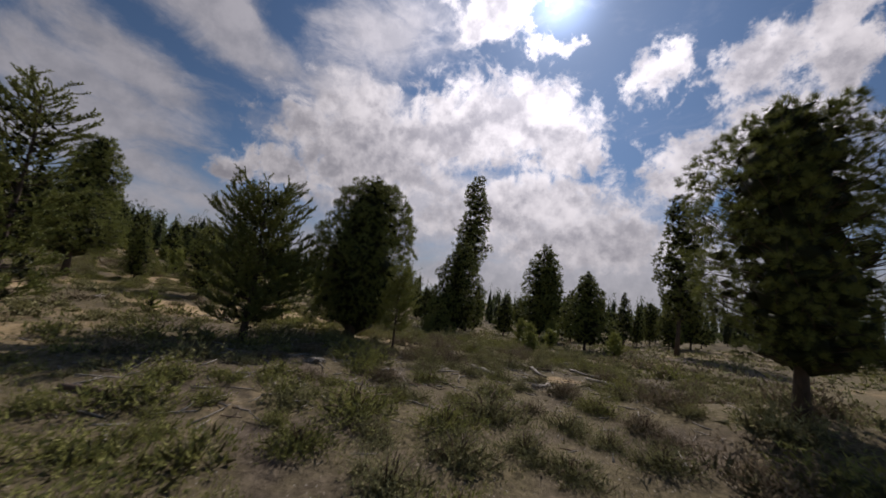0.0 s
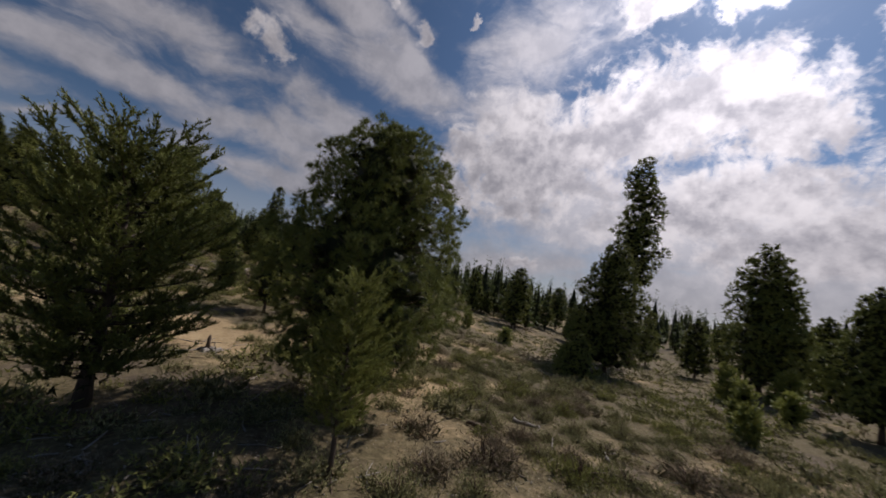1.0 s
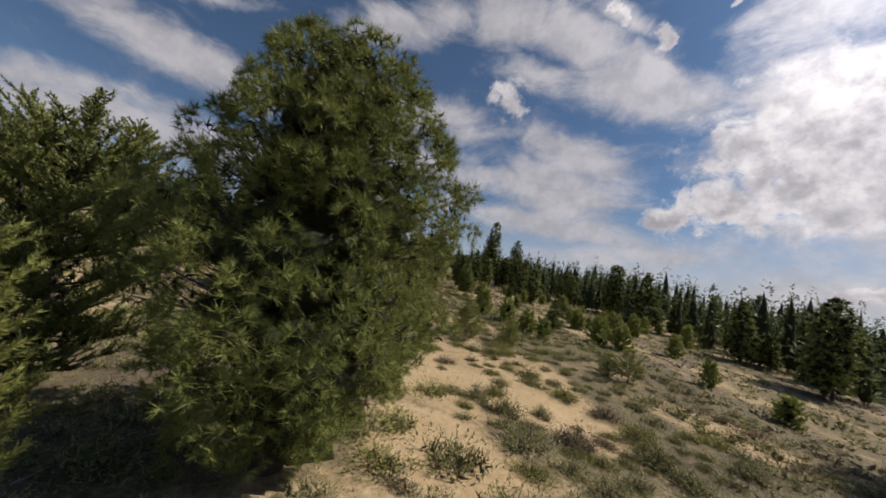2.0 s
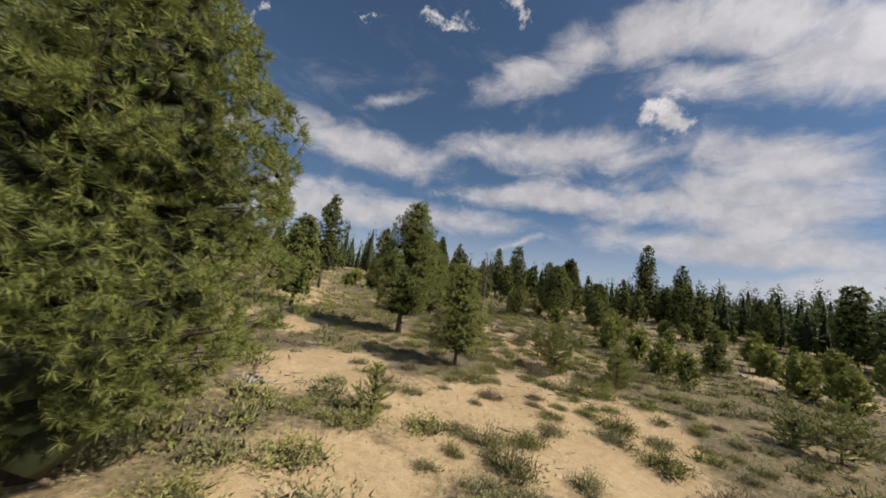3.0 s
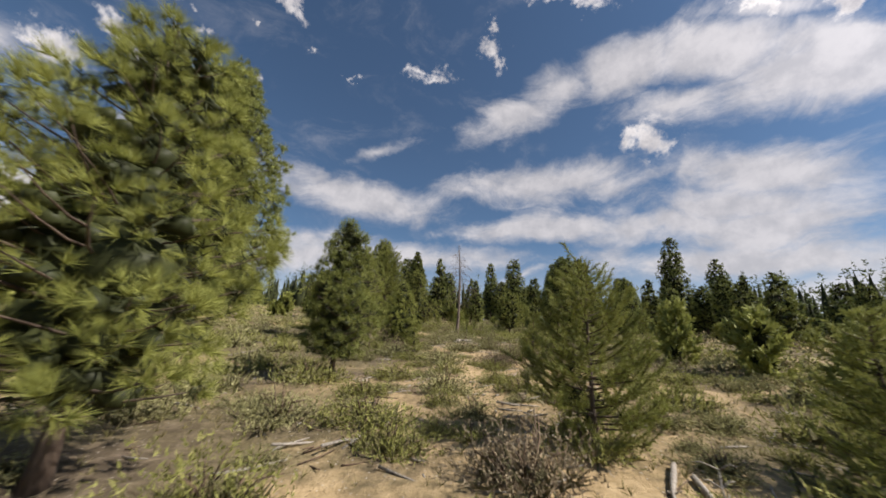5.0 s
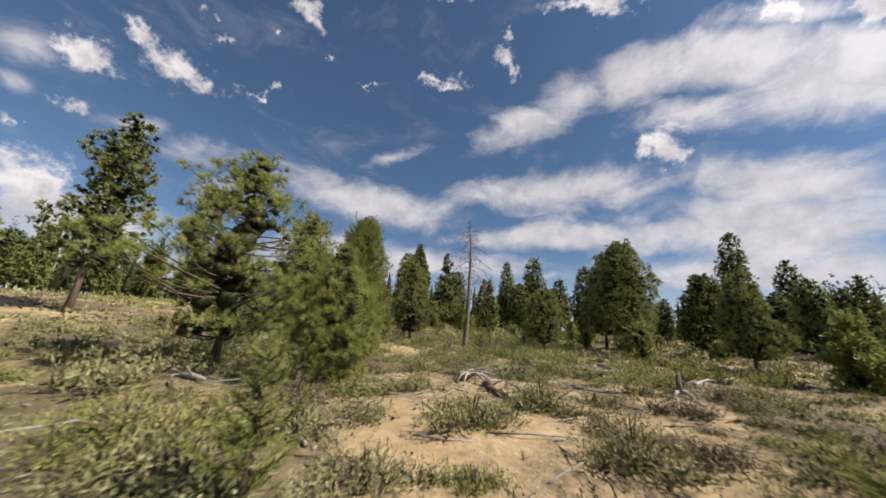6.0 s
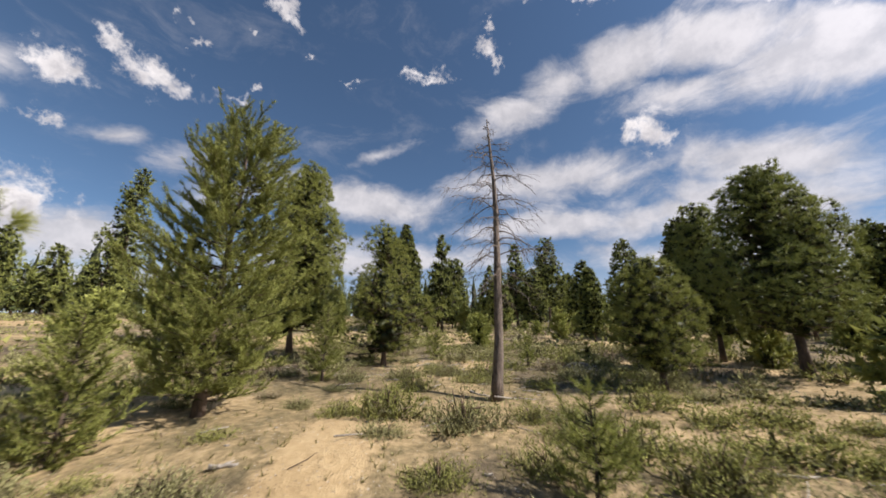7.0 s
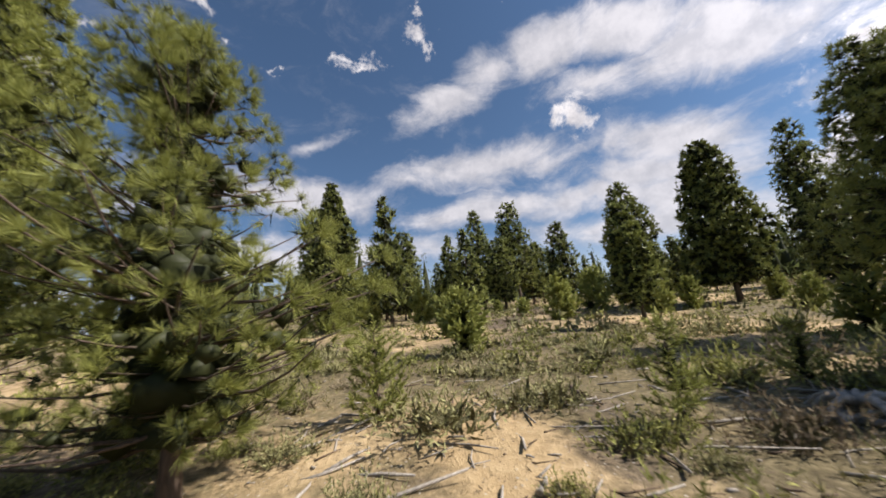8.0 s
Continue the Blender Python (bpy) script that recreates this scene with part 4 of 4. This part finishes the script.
stump(-29.9, 31.1)
root_plate(-29.6, 26.2, 0.55)
root_plate(-43.6, 29.6, 0.6)
root_plate(-3.0, 9.8, 0.35)


def scrap(x, y):
    """A curled scrap of white litter stuck upright in the sand."""
    m, n = material("white_scrap")
    out(n, n.node("ShaderNodeBsdfPrincipled", Base_Color=(0.8, 0.79, 0.76, 1), Roughness=0.6))
    s, h = np.linspace(-1, 1, 7), np.linspace(0, 1, 4)
    shell = [np.array([[0.022 * q * (1 - 0.4 * k), off + 0.012 * q * q + 0.02 * k * k, 0.12 * k - 0.01] for k in h for q in s]) for off in (0.0, 0.004)]
    f = [(i * 7 + j, i * 7 + j + 1, i * 7 + j + 8) for i in range(3) for j in range(6)] + [(i * 7 + j, i * 7 + j + 8, i * 7 + j + 7) for i in range(3) for j in range(6)]
    me = tri_mesh("litter_scrap", *joined([(v, np.array(f)) for v in shell]), m)
    ob = new("litter_scrap", me)
    ob.location, ob.rotation_euler = (x, y, float(height(x, y))), (0, 0, 1.2)
    return tagged(ob, "small curled white scrap standing in the sand", "litter")


def dead_sapling(x, y, H):
    """A bleached, leafless young stem with a few bare twigs."""
    rng = np.random.RandomState(12)
    ob = new("dead_sapling")
    ob.location = (x, y, float(height(x, y)) - 0.03)
    tagged(ob, "bleached leafless dead sapling in low brush", "dead tree")
    k = np.linspace(0, 1, 6)
    line = np.c_[0.03 * np.sin(4 * k), 0.02 * np.sin(6 * k), H * k]
    part("trunk", smooth_shade(tri_mesh("trunk", *tube(line, np.linspace(0.018, 0.004, 6), 7, 0.1, rng), DEAD_WOOD)), ob)
    for n in range(9):
        p = line[2 + n % 4]
        d = unit(np.array([math.cos(2.4 * n), math.sin(2.4 * n), rng.uniform(0.1, 0.7)])) * H * rng.uniform(0.2, 0.4)
        part("branch", tri_mesh("branch", *tube(np.stack([p, p + 0.6 * d + [0, 0, 0.02], p + d]), [0.006, 0.004, 0.002], 4), DEAD_WOOD), ob)
    return ob


scrap(-13.0, 25.84)
dead_sapling(-14.5, 27.35, 0.55)


# ---- brush, grass and litter ----
def shrub_form(seed, shoots, per, blade, w_half, flat, inside):
    """A mound of leafy shoots, about 1 m across, and the darker filling inside it."""
    rng = np.random.RandomState(seed)

    def lobe(az):
        return 1 + 0.2 * np.sin(3 * az + seed) + 0.13 * np.sin(5 * az + 2 * seed) + 0.07 * np.sin(11 * az + seed)

    # sub-mounds of upright leafy shoots
    heads = 8
    turn = np.arange(heads) * 2.4 + rng.uniform(0, 1)
    off = 0.27 * np.sqrt(np.arange(heads) / (heads - 1)) * lobe(turn)
    head = np.c_[off * np.cos(turn), off * np.sin(turn), np.zeros(heads)]
    wide = rng.uniform(0.17, 0.27, heads)
    own = rng.randint(0, heads, shoots)
    d = unit(rng.normal(size=(shoots, 3)) * [1, 1, 0.8] + [0, 0, 0.4])
    d[:, 2] = np.abs(d[:, 2])
    tall = (3.4 * flat) * (1.25 - 1.6 * off[own]) * rng.uniform(0.75, 1.2, heads)[own]
    at = head[own] + d * (wide[own] * rng.uniform(0.02, 1.06, shoots) ** 0.55)[:, None] * np.c_[np.ones(shoots), np.ones(shoots), tall]
    leaves = blades(rng, at, unit(d * [1, 1, 0.8] + [0, 0, 0.55] + rng.normal(0, 0.35, (shoots, 3))), per, blade, w_half, spread=(0.1, 1.3), run=0.6)
    # the denser leaves and twigs within, coloured darker to stand for shade
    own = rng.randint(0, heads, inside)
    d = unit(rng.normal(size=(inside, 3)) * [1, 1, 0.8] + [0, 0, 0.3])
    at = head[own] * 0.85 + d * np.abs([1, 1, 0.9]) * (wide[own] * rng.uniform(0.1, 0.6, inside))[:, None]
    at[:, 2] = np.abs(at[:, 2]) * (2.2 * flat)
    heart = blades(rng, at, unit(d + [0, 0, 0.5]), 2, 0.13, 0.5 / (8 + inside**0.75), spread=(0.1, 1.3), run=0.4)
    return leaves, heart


def shrub_mesh(seed, mat, shoots, per, blade, w_half, flat):
    """Leaves, and the bare stems that carry them."""
    (nv, nf), (hv, hf) = shrub_form(seed, shoots, per, blade, w_half, flat, 130)
    rng = np.random.RandomState(seed + 500)
    stems = []
    for n in range(14):
        az, lie = n * 2.4, rng.uniform(0.1, 1.0)
        d = np.array([math.cos(az) * lie, math.sin(az) * lie, 0])
        tip = d * 0.3 + UP * flat * rng.uniform(0.4, 0.75) * (1.2 - 0.6 * lie)
        stems.append(tube(np.stack([d * 0.05 - UP * 0.03, tip * 0.55 + UP * 0.03 + rng.normal(0, 0.02, 3), tip]), [0.008, 0.006, 0.003], 3))
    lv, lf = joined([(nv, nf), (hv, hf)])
    return tri_mesh("shrub", lv, lf, mat, BRUSH_SHADE, which=np.r_[np.zeros(len(nf)), np.ones(len(hf))]), tri_mesh("woody_base", *joined(stems), BROWN_WOOD)


KINDS = ((SAGE, "grey-green sagebrush mound on sandy soil"), (GREEN_BRUSH, "low green bitterbrush on sandy soil"), (DRY_BRUSH, "dry brown twiggy brush on sandy soil"))
SHRUBS = [[shrub_mesh(10 * n + j, mat, 900, 3, 0.037, 0.0043, (0.36, 0.28, 0.42)[j]) for j in range(3)] for n, (mat, _) in enumerate(KINDS)]
_rng = np.random.RandomState(21)
_n = 62000
_x, _y = _rng.uniform(-110, 45, _n), _rng.uniform(-25, 95, _n)
_far = from_lane(_x, _y)
_keep = _rng.uniform(0, 1, _n) < np.clip(0.95 + 0.3 * lumpy(_x, _y, 1.3, 4) + 0.12 * lumpy(_x, _y, 9.0, 5), 0.3, 1) * (1 - 0.9 * bare(_x, _y)) * (1 - 0.18 * sig(-(_x + 22) / 3)) * np.where(_far < 16, 1.0, np.where(_far < 40, 0.42, 0.13))
for _cx, _cy, _cr in ((-9.45, 16.2, 1.0), (-29.9, 31.1, 0.8), (-29.6, 26.2, 1.0), (-43.6, 29.6, 1.0), (4.5, 13.0, 1.6), (-3.0, 9.8, 0.8), (-39.2, 26.3, 0.5)):
    _keep &= np.hypot(_x - _cx, _y - _cy) > _cr  # wood lies open
_x, _y, _far = _x[_keep], _y[_keep], _far[_keep]
_size = np.clip(_rng.lognormal(0.12, 0.38, len(_x)), 0.35, 1.8) * np.where(_far < 16, 1.0 + 0.4 * sig((_x + 4) / 2) + 0.2 * sig(-(_x + 20) / 3), 1.05)
_taken, _free = {}, np.zeros(len(_x), bool)
for _i in range(len(_x)):  # mounds keep their distance from one another
    _c = (int(_x[_i] // 1.2), int(_y[_i] // 1.2))
    _near = [j for a in (-1, 0, 1) for b in (-1, 0, 1) for j in _taken.get((_c[0] + a, _c[1] + b), ())]
    if all((_x[_i] - _x[j]) ** 2 + (_y[_i] - _y[j]) ** 2 > (0.27 * (_size[_i] + _size[j])) ** 2 for j in _near):
        _taken.setdefault(_c, []).append(_i)
        _free[_i] = True
_x, _y, _far, _size = _x[_free], _y[_free], _far[_free], _size[_free]
_mix = 0.6 * lumpy(_x, _y, 3.0, 8) + _rng.normal(0, 0.8, len(_x)) - 0.5 * sig((_x + 4) / 2)
_kind = np.where(_mix > 0.25, 1, np.where(_mix < -1.35, 2, 0))
_order = np.argsort(_far)
_single = _order[:300]
for _i in _single:
    _leaves, _twigs = SHRUBS[_kind[_i]][_i % 3]
    _ob = new("shrub")
    part("foliage", _leaves, _ob), part("woody_base", _twigs, _ob, "bare brown twigs")
    _ob.location = (_x[_i], _y[_i], float(height(_x[_i], _y[_i])) - 0.02)
    _ob.rotation_euler = (0, 0, _rng.uniform(0, 6.28))
    _ob.scale = (_size[_i] * _rng.uniform(0.85, 1.25), _size[_i], _size[_i] * _rng.uniform(0.8, 1.15))
    tagged(_ob, KINDS[_kind[_i]][1], "shrub", "brush")


def brush_rest(name, which, mat, label, shoots, per, blade, w_half, inside):
    """All the brush of one kind that stands farther off, as one sheet of stuff."""
    forms = [shrub_form(50 + n, shoots, per, blade, w_half, 0.34, inside) for n in range(6)]
    leaves, hearts = [], []
    rng = np.random.RandomState(77)
    for i in which:
        form = forms[rng.randint(6)]
        a, s, tall = rng.uniform(0, 6.28), _size[i] * 1.05, rng.uniform(0.75, 1.2)
        c, d = math.cos(a) * s, math.sin(a) * s
        z = float(height(_x[i], _y[i]))
        for (v, f), into in zip(form, (leaves, hearts)):
            into.append((np.c_[v[:, 0] * c - v[:, 1] * d + _x[i], v[:, 0] * d + v[:, 1] * c + _y[i], v[:, 2] * s * tall + z], f))
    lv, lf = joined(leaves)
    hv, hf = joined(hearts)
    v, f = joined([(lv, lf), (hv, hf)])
    return tagged(new(name, tri_mesh(name, v, f, mat, BRUSH_SHADE, which=np.r_[np.zeros(len(lf)), np.ones(len(hf))])), label, "brush", kind="stuff")


_mid = [i for i in _order[300:] if _far[i] < 7]
_next = [i for i in _order[300:] if 7 <= _far[i] < 14]
_back = [i for i in _order[300:] if _far[i] >= 14]
for _k, (_mat, _words) in enumerate(KINDS):
    _nm = ("sagebrush", "bitterbrush", "dry_brush")[_k]
    brush_rest(_nm + "_cover", [i for i in _mid if _kind[i] == _k], _mat, ("grey-green sagebrush cover", "green bitterbrush cover", "dry brown brush cover")[_k] + " across the open woodland", 360, 3, 0.05, 0.0062, 65)
    brush_rest("open_" + _nm, [i for i in _next if _kind[i] == _k], _mat, ("grey-green sagebrush cover", "green bitterbrush cover", "dry brown brush cover")[_k] + " in the openings", 80, 3, 0.08, 0.011, 26)
    brush_rest("far_" + _nm, [i for i in _back if _kind[i] == _k], _mat, ("grey-green sagebrush cover", "green bitterbrush cover", "dry brown brush cover")[_k] + " far off between the pines", 10, 2, 0.16, 0.034, 7)


def grass():
    rng = np.random.RandomState(31)
    n = 60000
    x, y = rng.uniform(-62, 22, n), rng.uniform(-4, 52, n)
    close = from_lane(x, y) < 13
    x, y = x[close], y[close]
    n = len(x)
    ok = rng.uniform(0, 1, n) < np.clip(0.45 + 0.45 * lumpy(x, y, 1.6, 14), 0.05, 1) * (1 - 0.9 * bare(x, y)) * (1 - 0.85 * sig((x + 5) / 1.5))
    x, y = x[ok], y[ok]
    at = np.c_[x, y, height(x, y)]
    v, f = blades(rng, at, np.tile([0, 0, 1.0], (len(at), 1)), 8, 0.12, 0.0055, spread=(0.05, 1.35), run=0.1)
    tagged(new("dry_grass", tri_mesh("dry_grass", v, f, GRASS)), "straw-coloured dry grass tufts on sandy soil", "grass", kind="stuff")


def litter(name, label, mat, n, seed, longest, thick, stray=0.035):
    """Small sticks and chips that lie about."""
    rng = np.random.RandomState(seed)
    x, y = rng.uniform(-60, 16, 6 * n), rng.uniform(-2, 46, 6 * n)
    heap = 0
    for cx, cy, r in ((4.5, 13.0, 4.6), (1.0, 10.5, 2.6), (-3.5, 10.5, 2.4), (-30.0, 26.8, 3.5), (-26.0, 23.2, 2.5), (-32.5, 30.5, 3.0), (-43.0, 29.0, 3.0), (-13.6, 26.9, 2.0), (-18.5, 26.0, 3.0), (-44.5, 25.5, 3.0), (-9.6, 16.3, 1.4), (-4.5, 7.5, 3.0)):
        heap = heap + np.exp(-((x - cx) ** 2 + (y - cy) ** 2) / r**2)
    ok = np.where(rng.uniform(0, 1, 6 * n) < stray + 0.85 * np.clip(heap, 0, 1))[0][:n]
    pieces = []
    for i in ok:
        a, L = rng.uniform(0, 3.14), longest * rng.uniform(0.12, 1) ** 1.6
        d = np.array([math.cos(a), math.sin(a), rng.uniform(-0.12, 0.25)]) * L / 2
        c = np.array([x[i], y[i], float(height(x[i], y[i])) + 0.015])
        bow = rng.normal(0, 0.07 * L, 3) * [1, 1, 0.2]
        pieces.append(tube(np.stack([c - d, c + bow, c + d]), np.array([1, 0.9, 0.5]) * thick * rng.uniform(0.5, 1.3), 4))
    tagged(new(name, tri_mesh(name, *joined(pieces), mat)), label, "litter", kind="stuff")


grass()
litter("pale_sticks", "bleached sticks and wood chips scattered over the soil", DEAD_WOOD, 3200, 41, 0.9, 0.016)
litter("dead_branches", "silver-grey broken branches in heaps on the soil", DEAD_WOOD, 620, 43, 1.3, 0.018, 0.002)
litter("brown_branches", "brown broken branches in heaps on the soil", BROWN_WOOD, 380, 44, 1.1, 0.014, 0.002)
litter("brown_sticks", "brown twigs and bark scattered over the soil", BROWN_WOOD, 2200, 42, 0.6, 0.01)


# ---- woods farther off ----
def forest():
    rng = np.random.RandomState(61)
    spots = []
    for n, x0, x1, y0, y1, h0, h1 in ((300, -230, -92, -20, 62, 8, 13), (190, -95, -8, 64, 88, 6.5, 9.0), (330, -190, -62, 80, 190, 8, 12), (170, -190, -66, -120, -18, 9, 15), (330, -60, 80, 84, 220, 8, 13),
                                      (210, 56, 170, 40, 170, 8, 13), (15, 35, 150, -60, 45, 8, 15), (15, -70, 40, -140, -40, 8, 14)):
        for _ in range(n):
            spots.append((rng.uniform(x0, x1), rng.uniform(y0, y1), rng.uniform(h0, h1) * rng.choice([0.55, 0.8, 1, 1, 1.1])))
    wood, at, axis, inner, long = [], [], [], [], []
    turn = np.arange(7) * 2 * np.pi / 7
    for x, y, H in spots:
        z = float(height(x, y))
        R, low, blunt = H * rng.uniform(0.16, 0.25), rng.uniform(0.0, 0.12), rng.uniform(0.65, 1.0)
        wood.append(tube(np.array([[x, y, z - 0.2], [x, y, z + H * 0.5], [x, y, z + H * 0.6]]), [0.016 * H, 0.011 * H, 0.02], 4))
        # ragged inner shell in a dark colour that stands for the tree's shade
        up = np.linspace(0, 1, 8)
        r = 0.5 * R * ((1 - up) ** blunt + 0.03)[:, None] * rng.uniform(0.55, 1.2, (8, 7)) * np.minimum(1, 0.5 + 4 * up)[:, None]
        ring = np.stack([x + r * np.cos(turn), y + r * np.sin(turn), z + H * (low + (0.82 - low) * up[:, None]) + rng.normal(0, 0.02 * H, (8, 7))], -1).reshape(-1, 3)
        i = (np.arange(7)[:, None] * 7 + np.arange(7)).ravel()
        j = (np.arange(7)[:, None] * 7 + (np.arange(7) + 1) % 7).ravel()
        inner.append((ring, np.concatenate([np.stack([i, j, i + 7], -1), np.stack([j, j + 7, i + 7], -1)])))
        m = 70
        u = rng.uniform(0, 1, m) ** 0.85
        a = rng.uniform(0, 6.283, m)
        r = R * ((1 - u) ** blunt + 0.03) * np.minimum(1, 0.5 + 4 * u) * rng.uniform(0.4, 1.05, m)
        at.append(np.c_[x + r * np.cos(a), y + r * np.sin(a), z + H * (low + (0.99 - low) * u)])
        long.append(0.34 + 0.66 * (1 - u))
        axis.append(unit(np.c_[np.cos(a), np.sin(a), rng.uniform(-0.2, 0.7, m) + 3 * np.maximum(0, u - 0.75)]))
    v, f = blades(rng, np.concatenate(at), np.concatenate(axis), 2, np.repeat(np.concatenate(long), 2), 0.21 * np.repeat(np.concatenate(long), 2), run=0.3)
    wv, wf = joined(wood)
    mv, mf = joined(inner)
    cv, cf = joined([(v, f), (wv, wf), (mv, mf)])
    tagged(new("far_woods", tri_mesh("far_woods", cv, cf, NEEDLES_FAR, BARK, SHADED_NEEDLES, which=np.r_[np.zeros(len(f)), np.ones(len(wf)), np.full(len(mf), 2)])), "dark pine woods along the skyline", "woods", kind="stuff")


def scatter_young():
    """Pines of the middle distance: a few forms, set down again and again."""
    rng = np.random.RandomState(71)
    small = [sapling(-24.0 - 3 * n, 45.0 + 2 * n, 1.5 + 0.35 * n, 0.55 + 0.1 * n, label="young pine standing on the brushy flat", away=34.0) for n in range(3)]
    big = [pine(-40.0 - 9 * n, 52.0 + 5 * n, 6.0 + n, 1.5 + 0.15 * n, "middle-sized dark pine on the brushy flat", low=0.1, shape=("plain", "cone", "dome")[n], away=54.0) for n in range(3)]
    for n, x0, x1, y0, y1, forms in ((46, -58, -16, 34, 66, small), (26, -75, -46, 8, 44, small), (14, -12, 26, 26, 60, small), (10, -92, -50, 52, 70, big), (18, -90, -60, 8, 50, big),
                                     (22, -80, -46, -45, -6, big), (46, -45, 60, 54, 88, big), (14, 32, 64, 20, 60, big), (10, -62, -30, -30, -12, big)):
        for _ in range(n):
            x, y, s = rng.uniform(x0, x1), rng.uniform(y0, y1), rng.uniform(0.65, 1.3)
            ob = copy_thing(forms[rng.randint(3)], Matrix.Identity(4))
            ob.matrix_basis = pose(x, y, float(height(x, y)) - 0.04, 0, 0, rng.uniform(0, 360)) @ Matrix.Diagonal((s * rng.uniform(0.85, 1.15), s, s * rng.uniform(0.85, 1.2), 1))


scatter_young()
forest()
